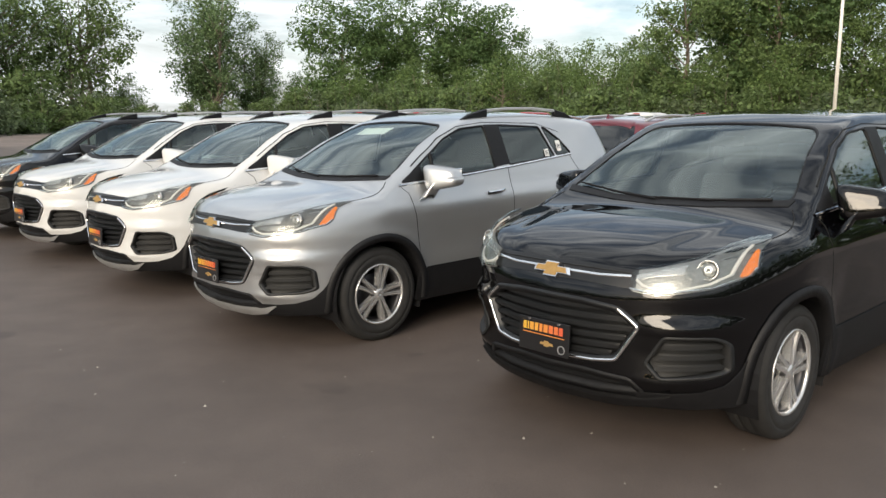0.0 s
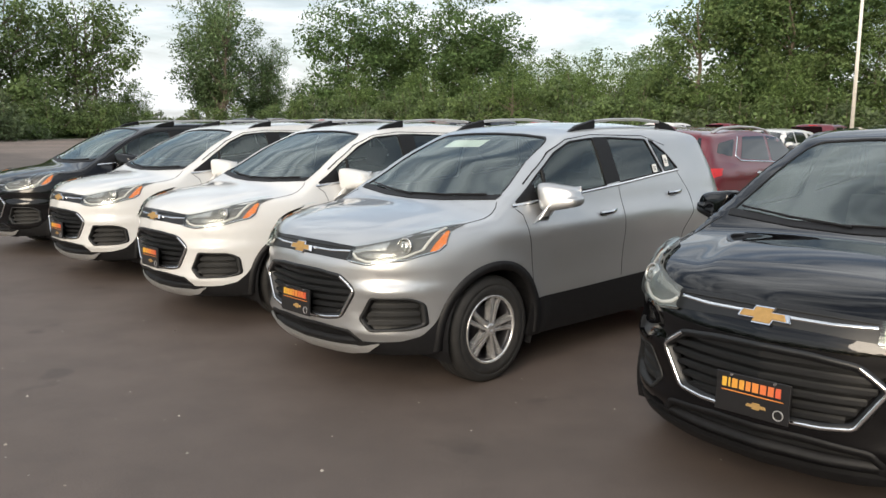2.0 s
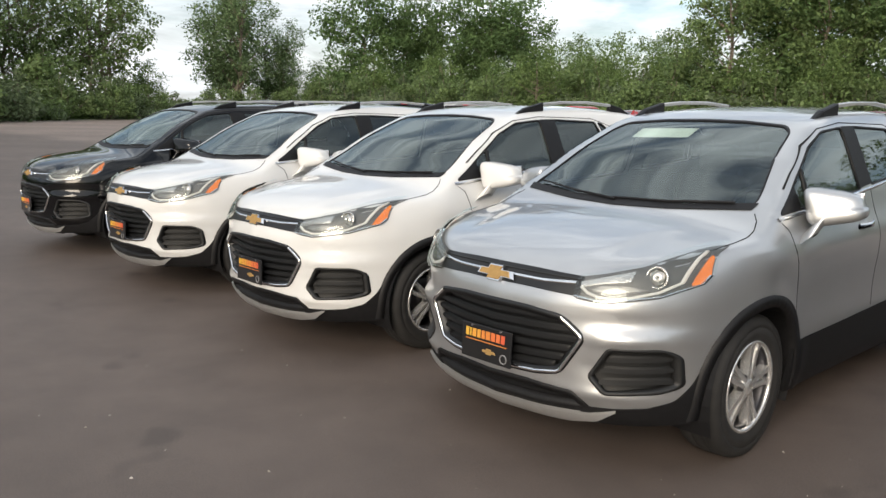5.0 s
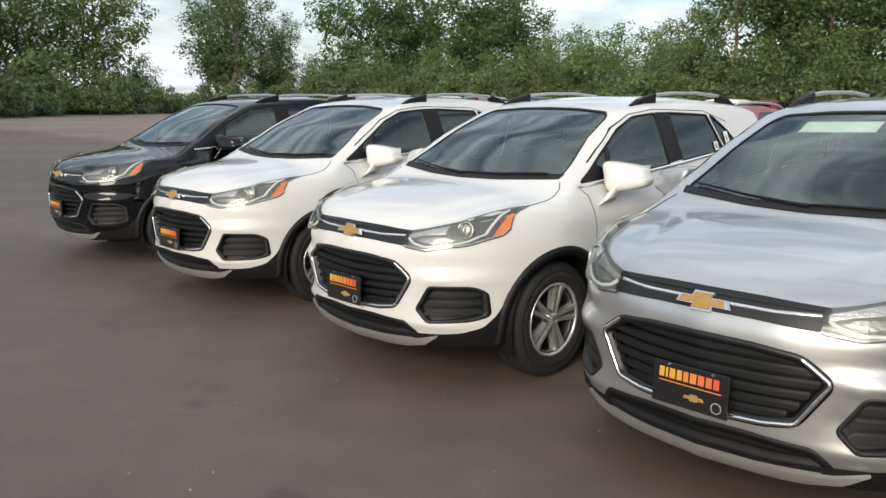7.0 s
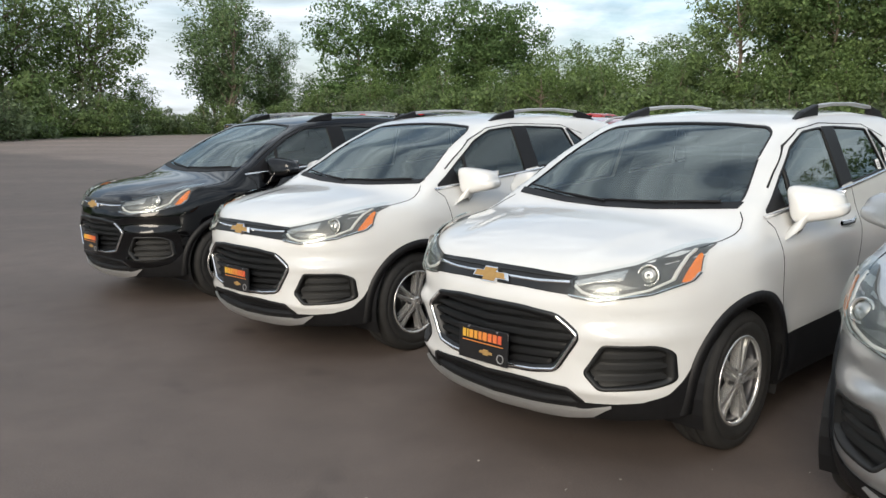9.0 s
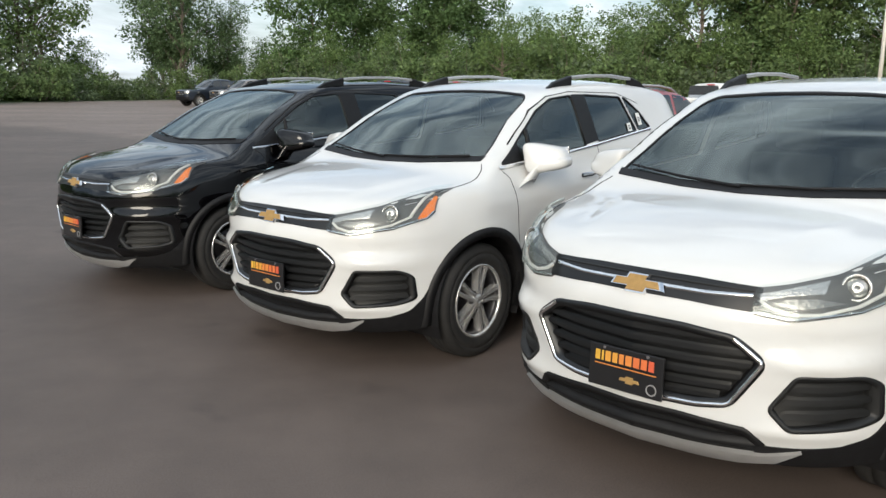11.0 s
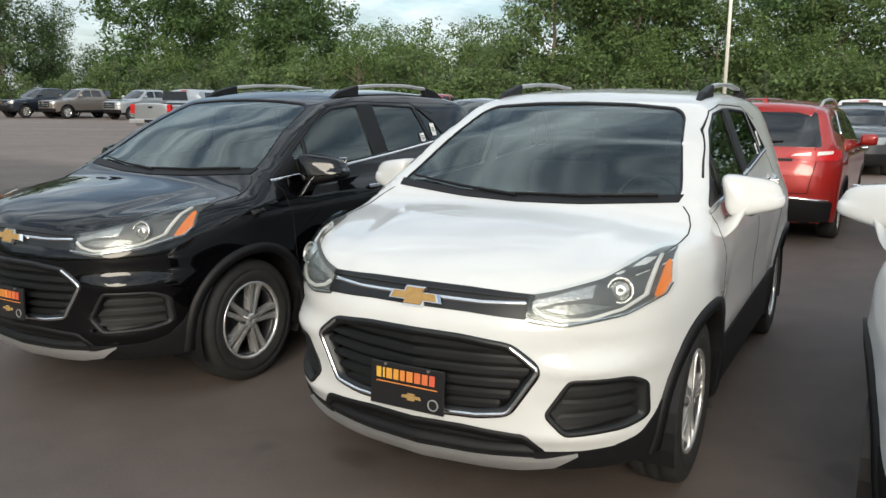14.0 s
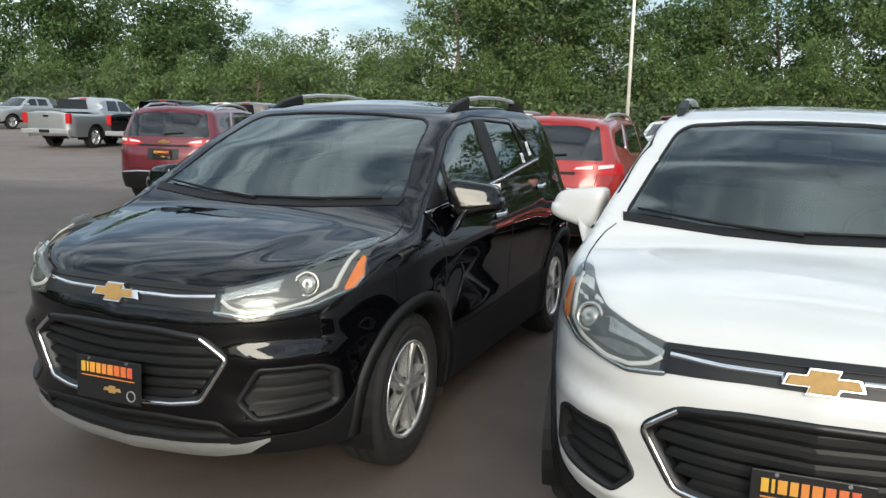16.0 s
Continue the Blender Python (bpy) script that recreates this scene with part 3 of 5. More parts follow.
def wheel(parent, x, y, name="wheel"):
    s = 1 if x > 0 else -1
    w = new(name)
    w.parent = parent
    w.location = (x, y, HUB_Z)
    w.rotation_euler = (random.uniform(0, 1.2), 0, 0 if s > 0 else math.pi)
    # hub face at +x
    prof = [(-0.19, 0.222), (-0.205, 0.25), (-0.207, 0.29), (-0.195, 0.325), (-0.175, 0.337), (-0.15, 0.3405), (-0.13, 0.3405), (-0.127, 0.334), (-0.118, 0.334), (-0.115, 0.342), (-0.075, 0.342), (-0.072, 0.334), (-0.063, 0.334), (-0.06, 0.3405), (-0.04, 0.3405), (-0.015, 0.337), (0.004, 0.325), (0.012, 0.30), (0.014, 0.285), (0.010, 0.282), (0.014, 0.279), (0.013, 0.25), (0.004, 0.226), (-0.004, 0.213), (-0.18, 0.20)]
    part("tyre", lathe(prof, 56), RUBBER, w, "black rubber tyre", True)
    part("rim", lathe([(-0.002, 0.219), (0.006, 0.217), (0.004, 0.206), (-0.008, 0.200), (-0.016, 0.204), (-0.02, 0.214)], 48), ALLOY, w, "bright machined alloy rim lip", True)
    part("barrel", lathe([(-0.012, 0.201), (-0.03, 0.190), (-0.16, 0.183), (-0.17, 0.205), (-0.02, 0.212)], 40), ALLOY_DARK, w, "dark inner wheel barrel", True)
    part("brake_disc", lathe([(-0.09, 0.02), (-0.085, 0.14), (-0.10, 0.145), (-0.105, 0.02)], 28), ALLOY_DARK, w, "dark brake disc", True)
    if "spoke" not in SHARED:
        bm = bmesh.new()
        for g in (-1, 1):
            secs = []
            for r, a, hw, x0, x1 in ((0.035, 0.013, 0.017, -0.045, -0.004), (0.10, 0.019, 0.0155, -0.050, -0.006), (0.16, 0.026, 0.0175, -0.05, -0.008), (0.205, 0.033, 0.023, -0.045, -0.004)):
                c = g * a
                secs.append([bm.verts.new(v) for v in ((x0, c - hw, r), (x1, c - hw * 0.72, r), (x1 + 0.002, c, r), (x1, c + hw * 0.72, r), (x0, c + hw, r))])
            for p, q in zip(secs[:-1], secs[1:]):
                for i in range(5):
                    bm.faces.new((p[i], p[(i + 1) % 5], q[(i + 1) % 5], q[i]))
        bmesh.ops.recalc_face_normals(bm, faces=bm.faces)
        SHARED["spoke"] = to_mesh("spoke", bm, ALLOY)
        SHARED["wheel_nut"] = to_mesh("wheel_nut", rod(bmesh.new(), (-0.03, 0, 0.055), (-0.006, 0, 0.055), 0.009, 0.008, 6), ALLOY_DARK)
    for k in range(5):
        for nm, turn in (("spoke", k), ("wheel_nut", k + 0.5)):
            o = new(nm, SHARED[nm])
            o.parent = w
            o.rotation_euler.x = 2 * math.pi * turn / 5
    part("hub_cap", lathe([(-0.05, 0.001), (-0.05, 0.055), (-0.012, 0.052), (-0.002, 0.036), (0.004, 0.030), (0.006, 0.001)], 24), ALLOY, w, "round silver hub cap", True)
    return w


def badge(w, h, d):
    """A gold cross-shaped emblem block, seen from the front."""
    pts = [(-0.5, -0.22), (-0.17, -0.22), (-0.21, -0.5), (0.17, -0.5), (0.21, -0.22), (0.5, -0.22), (0.44, 0.22), (0.17, 0.22), (0.21, 0.5), (-0.17, 0.5), (-0.21, 0.22), (-0.44, 0.22)]
    bm = bmesh.new()
    f = bm.faces.new([bm.verts.new((x * w, 0, z * h)) for x, z in pts])
    e = bmesh.ops.extrude_face_region(bm, geom=[f])
    for v in e["geom"]:
        if isinstance(v, bmesh.types.BMVert):
            v.co.y -= d
            v.co.x *= 0.93
            v.co.z *= 0.90
    bmesh.ops.recalc_face_normals(bm, faces=bm.faces)
    return bm


def plate(parent, at, tilt=0, turn=0):
    """The dealer's black show plate with a coloured word and emblems as plain shapes."""
    p = part("number_plate", rbox((-0.155, -0.006, -0.082), (0.155, 0.004, 0.082), 0.003), PLATE_BLACK, parent, "black show plate with a word in yellow to red")
    p.location = at
    p.rotation_euler = (radians(tilt), 0, radians(turn))
    widths = [0.020, 0.009, 0.024, 0.021, 0.020, 0.026, 0.025, 0.024, 0.022]
    x = -0.128
    for k, w in enumerate(widths):
        bm = rbox((x, -0.0095, 0.021), (x + w, -0.0055, 0.060), 0.0015)
        part("print_block", bm, TINTS[min(4, k * 5 // 9)], p)
        x += w + 0.0068
    part("print_line", rbox((-0.128, -0.009, 0.006), (0.128, -0.0055, 0.0095)), TINTS[2], p)
    b = part("print_emblem", badge(0.085, 0.028, 0.003), GOLD, p, "small gold cross emblem")
    b.location = (0.02, -0.006, -0.034)
    ring = part("print_ring", lathe([(0, 0.0215), (0.003, 0.0215), (0.003, 0.0175), (0, 0.0175)], 20), SILVER_TRIM, p, "small silver ring emblem")
    ring.location, ring.rotation_euler = (0.112, -0.006, -0.048), (0, 0, radians(-90))
    for x in (-0.09, 0.09):
        s = part("plate_screw", rod(bmesh.new(), (x, -0.010, 0.074), (x, 0.0, 0.074), 0.006), CHROME, p)
    return p


def mirror(parent, s, paint):
    bm = bmesh.new()
    bmesh.ops.create_cube(bm, size=1)
    bmesh.ops.subdivide_edges(bm, edges=bm.edges[:], cuts=7, use_grid_fill=True)
    for v in bm.verts:
        p = v.co * 2
        n = Vector([abs(c) ** 4.6 for c in p])
        k = (n.x + n.y + n.z) ** (-1 / 4.6) * max(abs(c) for c in p)
        q = p * k
        taper = 1.0 - 0.16 * q.x * (1 if q.z > 0 else 0.4)
        v.co = Vector((q.x * 0.125 - 0.018 * q.z, q.y * 0.08 * (1 - 0.15 * q.x) * (1 - 0.1 * q.z) + 0.025 * q.x, q.z * 0.082 * taper + (0.014 * q.x if q.z < 0 else -0.012 * q.x)))
    for f in bm.faces:
        f.smooth = True
    m = part("wing_mirror", bm, paint, parent, "body-coloured wing mirror housing", True)
    m.location = (s * 0.94, 1.40, 1.150)
    if s < 0:
        m.scale.x = -1
    m.rotation_euler = (0, radians(-4 * s), radians(8 * s))
    bm = bmesh.new()
    secs = []
    for x, y, z, hx, hy in ((-0.125, -0.085, -0.175, 0.055, 0.085), (-0.095, -0.045, -0.11, 0.07, 0.08), (-0.035, 0.0, -0.035, 0.08, 0.078)):
        secs.append([bm.verts.new((x + hx * math.cos(a) * 1.2, y + hy * math.sin(a), z + hx * math.cos(a))) for a in [2 * math.pi * k / 12 for k in range(12)]])
    for p, q in zip(secs[:-1], secs[1:]):
        for i in range(12):
            bm.faces.new((p[i], p[(i + 1) % 12], q[(i + 1) % 12], q[i]))
    bmesh.ops.recalc_face_normals(bm, faces=bm.faces)
    part("mirror_arm", bm, paint, m, "", True)
    g = part("mirror_glass", rbox((-0.105, 0.074, -0.06), (0.105, 0.084, 0.06), 0.004), CHROME, m, "silvered mirror glass")
    g.location = (0.0, 0.004, 0.0)
    return m


def handle(parent, s, y, z):
    x = TRAX.lay([(y, z)], "side" if s > 0 else "left")[0][0]
    bm = bmesh.new()
    for k in range(9):
        u = k / 8
        c = Vector((x + s * (0.012 + 0.026 * math.sin(math.pi * u)), y - 0.095 + 0.19 * u, z - 0.008 + 0.016 * u))
        ring = [bm.verts.new(c + Vector((0.008 * math.cos(a), 0, 0.016 * math.sin(a)))) for a in [math.pi * j / 4 for j in range(8)]]
        if k:
            for j in range(8):
                bm.faces.new((last[j], last[(j + 1) % 8], ring[(j + 1) % 8], ring[j]))
        last = ring
    bmesh.ops.recalc_face_normals(bm, faces=bm.faces)
    part("door_handle", bm, CHROME, parent, "chrome door handle", True)
    r = [(y + 0.055 * math.cos(a), z + 0.036 * math.sin(a)) for a in [2 * math.pi * k / 16 for k in range(16)]]
    part("handle_cup", panel(TRAX, r, "side" if s > 0 else "left", 0.0015, 0.003), BLACK_PAINT, parent, "", True)


def seat(parent, x, y, w):
    bm = box(bmesh.new(), (x - w / 2, y, 0.42), (x + w / 2, y + 0.5, 0.62), 0.05)
    part("seat_cushion", bm, SEAT_CLOTH, parent, "", True)
    b = part("seat_back", rbox((-w / 2, -0.07, 0), (w / 2, 0.07, 0.62), 0.05), SEAT_CLOTH, parent, "", True)
    b.location, b.rotation_euler = (x, y + 0.50, 0.58), (radians(-16), 0, 0)
    for dx in ([0] if w < 0.8 else [-0.38, 0.38]):
        h = part("headrest", rbox((-0.13, -0.05, 0), (0.13, 0.05, 0.19), 0.04), SEAT_CLOTH, parent, "", True)
        h.location, h.rotation_euler = (x + dx, y + 0.70, 1.20), (radians(-14), 0, 0)


def crossover():
    """One car with all its parts, nose at the origin, tail towards +y. Painted parts are named in PAINTED."""
    sh = TRAX
    car = new("compact_crossover")
    paint = BLACK_PAINT
    holes = [(SCREEN, "front", lambda c: c.z > 1.0), (GRILLE, "front", lambda c: c.y < 0.6), (INTAKE, "front", lambda c: c.y < 0.6)]
    for f in (FOG, mirrored(FOG)):
        holes.append((f, "front", lambda c: c.y < 0.9))
    for ax, s in (("side", 1), ("left", -1)):
        for w in (WIN_FRONT, WIN_REAR, WIN_QUARTER):
            holes.append((w, ax, lambda c, s=s: c.x * s > 0.3))
        for y in AXLES:
            holes.append((arch_poly(y), ax, lambda c, s=s: c.x * s > 0.5))
    body = skin(sh, holes, 0.045, "body", paint, car)
    lining = skin(sh, holes, 0.09, "cabin_lining", LINING, car, inset=0.035)
    lining["label"] = "dark grey cabin lining"
    # underbody
    part("underbody", rbox((-0.56, 0.42, 0.20), (0.56, 3.85, 0.40), 0.03), CLADDING, car)
    # windscreen with black edge band, wipers, mirror
    part("windscreen", panel(sh, SCREEN, "front", -0.004, 0.0), WINDSCREEN, car, "tinted windscreen glass", True).visible_shadow = False
    part("windscreen_edge", ribbon(sh, SCREEN, "front", 0.010, 0.0005, 0.006, close=True), CLADDING, car, "", True)
    part("cowl", panel(sh, [(-0.70, 1.160), (-0.36, 1.134), (0, 1.127), (0.36, 1.134), (0.70, 1.160), (0.69, 1.131), (0.3, 1.107), (0, 1.101), (-0.3, 1.107), (-0.69, 1.131)], "front", 0.005, 0.012, 0.04), CLADDING, car, "black plastic cowl below the windscreen", True)
    for x0, x1, z1 in ((0.60, -0.05, 1.128), (-0.02, -0.64, 1.172)):
        p = sh.lay([(x0, 1.152 if x0 > 0.3 else 1.122), ((x0 + x1) / 2, 1.134 if x0 > 0.3 else 1.142), (x1, z1)], "front") + np.array([0, -0.008, 0.008])
        bm = bmesh.new()
        rod(bm, p[0], p[1], 0.008, 0.007)
        rod(bm, p[1], p[2], 0.007, 0.005)
        part("wiper", bm, CLADDING, car, "black wiper blade")
    part("inside_mirror", rbox((-0.11, 1.70, 1.405), (0.11, 1.73, 1.47), 0.012), CLADDING, car)
    # side glass
    for ax, s in (("side", 1), ("left", -1)):
        for nm, w, g in (("front_window", WIN_FRONT, SIDE_GLASS), ("rear_window", WIN_REAR, PRIVACY), ("quarter_window", WIN_QUARTER, PRIVACY)):
            part(nm, panel(sh, w, ax, -0.006, 0.0), g, car, "tinted side window glass", True).visible_shadow = False
            part("window_seal", ribbon(sh, w, ax, 0.011, 0.001, 0.008, close=True), CLADDING, car, "", True)
        part("pillar_trim", panel(sh, [(2.12, 1.192), (2.105, 1.527), (2.275, 1.529), (2.30, 1.212)], ax, 0.003, 0.006), CLADDING, car, "black pillar trim", True)
        part("window_divider", ribbon(sh, [(1.43, 1.13), (1.45, 1.315)], ax, 0.026, 0.002, 0.01), CLADDING, car, "", True)
        part("corner_trim", panel(sh, [(1.105, 1.12), (1.21, 1.178), (1.31, 1.235), (1.33, 1.125)], ax, 0.002, 0.006), CLADDING, car, "", True)
        part("belt_trim", ribbon(sh, [(1.07, 1.095), (1.6, 1.13), (2.3, 1.19), (3.12, 1.272)], ax, 0.016, 0.007, 0.008), CHROME, car, "chrome strip below the windows", True)
        # door gaps
        for path in ([(1.09, 1.08), (1.15, 1.04), (1.19, 0.85), (1.225, 0.62), (1.24, 0.49)], [(2.265, 1.185), (2.262, 0.9), (2.24, 0.53)], [(3.10, 1.26), (3.20, 1.1), (3.20, 0.95), (3.05, 0.80), (2.99, 0.6), (2.98, 0.53)], [(1.24, 1.225), (1.36, 1.30), (1.58, 1.425), (1.80, 1.513), (2.1, 1.547), (2.75, 1.54), (3.03, 1.465)]):
            part("panel_gap", ribbon(sh, path, ax, 0.0045, 0.0012, 0.003), SEAM, car, "", True)
        handle(car, s, 2.06, 1.005)
        handle(car, s, 2.99, 1.105)
        # sill and arch cladding
        part("sill_cladding", panel(sh, smooth_poly([(1.20, 0.245), (1.235, 0.485), (1.8, 0.497), (2.6, 0.522), (3.05, 0.54), (3.09, 0.245)], 0.02), ax, 0.012, 0.02, 0.08), CLADDING, car, "black plastic sill cladding", True)
        for y in AXLES:
            ring = [(y - 0.405 * math.cos(math.pi * k / 26), HUB_Z + 0.01 + 0.405 * math.sin(math.pi * k / 26)) for k in range(27)]
            ring = [(y - 0.405, 0.265)] + ring + [(y + 0.405, 0.265)]
            part("wheel_arch_cladding", ribbon(sh, ring, ax, 0.052, 0.014, 0.05), CLADDING, car, "black plastic wheel arch edge", True)
            bm = bmesh.new()
            n = 20
            vs = [[bm.verts.new((s * x, y - 0.39 * math.cos(math.pi * (k - 2) / (n - 4)), HUB_Z + 0.39 * math.sin(math.pi * (k - 2) / (n - 4)))) for k in range(n + 1)] for x in (0.855, 0.50)]
            for k in range(n):
                bm.faces.new((vs[0][k], vs[0][k + 1], vs[1][k + 1], vs[1][k]))
            bm.faces.new(vs[1])
            part("wheel_well", bm, CLADDING, car)
            wheel(car, s * 0.838, y)
        mirror(car, s, paint)
        # roof rail
        p = sh.lay([(s * 0.565, y) for y in (1.93, 2.02, 2.22, 2.45, 2.8, 3.1, 3.25, 3.38)], "top")
        for nm, mat, lab, rows in (("roof_rail_foot", CLADDING, "black roof rail foot", ((0, 0.002, 0.016), (1, 0.03, 0.022), (2, 0.058, 0.02))), ("roof_rail_bar", SILVER_TRIM, "silver roof rail bar", ((2, 0.056, 0.017), (3, 0.064, 0.017), (4, 0.066, 0.017), (5, 0.058, 0.017))), ("roof_rail_foot", CLADDING, "black roof rail foot", ((5, 0.058, 0.02), (6, 0.04, 0.022), (7, 0.002, 0.016)))):
            bm = bmesh.new()
            last = None
            for i, h, hw in rows:
                b = Vector(p[i])
                lo = -0.01 if nm.endswith("foot") else h - 0.022
                r = [bm.verts.new(b + Vector(v)) for v in ((-hw, 0, lo), (hw, 0, lo), (hw, 0, h - 0.006), (hw * 0.6, 0, h), (-hw * 0.6, 0, h), (-hw, 0, h - 0.006))]
                if last:
                    for k in range(6):
                        bm.faces.new((last[k], last[(k + 1) % 6], r[(k + 1) % 6], r[k]))
                else:
                    bm.faces.new(r)
                last = r
            bm.faces.new(list(reversed(last)))
            bmesh.ops.recalc_face_normals(bm, faces=bm.faces)
            part(nm, bm, mat, car, lab)
        # lamps
        m = (lambda q: q) if s > 0 else mirrored
        h = part("headlight", panel(sh, m(HEAD), "front", 0.001, 0.01, 0.03), LAMP_DARK, car, "clear headlight with projector and amber marker", True)
        part("reflector", panel(sh, m([(0.42, 0.86), (0.50, 0.885), (0.60, 0.915), (0.60, 0.875), (0.50, 0.862), (0.425, 0.838)]), "front", 0.006, 0.006, 0.02), LAMP_BRIGHT, h, "", True)
        part("amber_marker", panel(sh, m(smooth_poly([(0.774, 0.978), (0.784, 0.970), (0.796, 0.90), (0.784, 0.870), (0.764, 0.862), (0.770, 0.92)], 0.008)), "front", 0.008, 0.008, 0.02), AMBER, h, "orange side marker", True)
        part("light_guide", ribbon(sh, m([(0.425, 0.842), (0.46, 0.818), (0.52, 0.803), (0.60, 0.808), (0.69, 0.836), (0.742, 0.875), (0.748, 0.94), (0.75, 0.99)]), "front", 0.011, 0.008, 0.008, 0.02), LAMP_WHITE, h, "white light strip", True)
        part("lamp_edge", ribbon(sh, m([(0.41, 0.80), (0.53, 0.787), (0.70, 0.820), (0.785, 0.868), (0.795, 0.90)]), "front", 0.008, 0.012, 0.008, 0.02), CHROME, h, "bright lower lamp edge", True)
        part("lower_reflector", panel(sh, m([(0.47, 0.832), (0.55, 0.822), (0.66, 0.845), (0.58, 0.858), (0.50, 0.85)]), "front", 0.005, 0.004, 0.02), LAMP_MID, h, "", True)
        c = sh.lay([(s * 0.672, 0.895)], "front")[0]
        d = Vector(sh.normal(np.array([c]))[0]) * 0.45 + Vector((0, -1, 0.05)) * 0.55
        q = d.to_track_quat("X", "Z")
        for nm, prof, mat in (("projector_ring", [(0.0, 0.050), (0.012, 0.048), (0.014, 0.042), (0.006, 0.037), (0.0, 0.037)], LAMP_BRIGHT), ("projector_lens", [(0.0, 0.001), (0.0, 0.037), (0.006, 0.034), (0.016, 0.022), (0.020, 0.001)], LAMP_BRIGHT)):
            r = part(nm, lathe(prof, 28), mat, h, "", True)
            r.location, r.rotation_mode, r.rotation_quaternion = Vector(c) + Vector(sh.normal(np.array([c]))[0]) * 0.002, "QUATERNION", q
        part("lens_cover", panel(sh, m(HEAD), "front", 0.024, 0.0, 0.03), CLEAR, h, "clear lamp cover", True).visible_shadow = False
        # fog pocket with fins
        f = part("fog_pocket", panel(sh, m(FOG), "front", -0.055, 0.0, 0.03), POCKET_GREY, car, "dark grey lower bumper pocket with fins", True)
        part("pocket_rim", ribbon(sh, m(FOG), "front", 0.016, 0.003, 0.06, 0.03, True), POCKET_GREY, f, "", True)
        for z, a, b in ((0.545, 0.545, 0.755), (0.495, 0.515, 0.758), (0.445, 0.515, 0.758)):
            part("pocket_fin", panel(sh, m(smooth_poly([(a, z - 0.018), (a + 0.02, z + 0.006), (b, z + 0.012), (b, z - 0.008)], 0.006)), "front", -0.018, 0.03, 0.04), POCKET_GREY, f, "", True)
        # dark bumper corner below the paint
        part("bumper_corner", panel(sh, m(smooth_poly([(0.44, 0.318), (0.60, 0.325), (0.71, 0.338), (0.712, 0.248), (0.44, 0.238)], 0.02)), "front", 0.008, 0.02, 0.04), CLADDING, car, "black lower bumper corner", True)
        part("bumper_corner", panel(sh, smooth_poly([(0.272, 0.25), (0.275, 0.338), (0.36, 0.365), (0.43, 0.43), (0.475, 0.50), (0.475, 0.25)], 0.015), ax, 0.008, 0.02, 0.04), CLADDING, car, "black lower bumper corner", True)
        part("hood_gap", ribbon(sh, [(s * u, v) for u, v in ((0.742, 0.52), (0.762, 0.62), (0.776, 0.74), (0.780, 0.84), (0.772, 0.92), (0.75, 0.985), (0.715, 1.03))], "top", 0.005, 0.0012, 0.003), SEAM, car, "", True)
        # tail lamp
        part("tail_lamp", panel(sh, smooth_poly([(4.0, 0.97), (3.86, 0.99), (3.80, 1.08), (3.90, 1.12), (4.0, 1.06)], 0.02), ax, 0.008, 0.012, 0.04), TAIL_RED, car, "red tail lamp", True)
        # window stickers
        for y, z, hh in ((2.80, 1.29, 0.03), (2.98, 1.345, 0.045)):
            st = part("window_sticker", panel(sh, [(y - 0.03, z - hh), (y - 0.03, z + hh), (y + 0.03, z + hh + 0.004), (y + 0.03, z - hh + 0.004)], ax, 0.001, 0.0, 0.1), PAPER, car, "small white window sticker")
            for dz in (-0.012, 0.0, 0.012):
                part("print_bar", panel(sh, [(y - 0.018, z + dz - 0.003), (y - 0.018, z + dz + 0.003), (y + 0.018, z + dz + 0.003), (y + 0.018, z + dz - 0.003)], ax, 0.002, 0.0, 0.1), INK, st)
    # nose
    up = part("upper_grille", panel(sh, UPBAR, "front", 0.002, 0.01, 0.04), GRILLE_BLACK, car, "black upper grille bar with chrome line", True)
    for s in (1, -1):
        pts = [(s * 0.09, 0.848), (s * 0.25, 0.846), (s * 0.40, 0.853)]
        part("chrome_line", ribbon(sh, pts, "front", 0.012, 0.008, 0.008, 0.03), CHROME, up, "chrome line", True)
        part("grille_groove", ribbon(sh, [(s * 0.03, 0.875), (s * 0.25, 0.872), (s * 0.40, 0.868)], "front", 0.005, 0.006, 0.006), POCKET_GREY, up, "", True)
    b = part("badge_frame", badge(0.222, 0.080, 0.014), CHROME, car, "chrome badge frame")
    b.location, b.rotation_euler = Vector(sh.lay([(0, 0.845)], "front")[0]) + Vector((0, -0.004, 0)), (radians(-18), 0, 0)
    part("badge_face", badge(0.198, 0.064, 0.006), GOLD, b, "gold cross-shaped badge").location = (0, -0.012, 0)
    g = part("lower_grille", panel(sh, GRILLE, "front", -0.07, 0.0, 0.05), GRILLE_BLACK, car, "black slatted lower grille with chrome edge", True)
    for z, w in ((0.69, 0.37), (0.645, 0.43), (0.60, 0.43), (0.555, 0.40), (0.51, 0.37), (0.47, 0.33)):
        part("grille_slat", panel(sh, smooth_poly([(-w, z + 0.002), (-w, z + 0.020), (-w * 0.5, z + 0.013), (0, z + 0.010), (w * 0.5, z + 0.013), (w, z + 0.020), (w, z + 0.002), (w * 0.5, z - 0.006), (0, z - 0.009), (-w * 0.5, z - 0.006)], 0.01), "front", -0.012, 0.035, 0.08), GRILLE_BLACK, g, "", True)
    part("grille_edge", ribbon(sh, GRILLE, "front", 0.03, 0.004, 0.05, 0.03, True), GRILLE_BLACK, g, "", True)
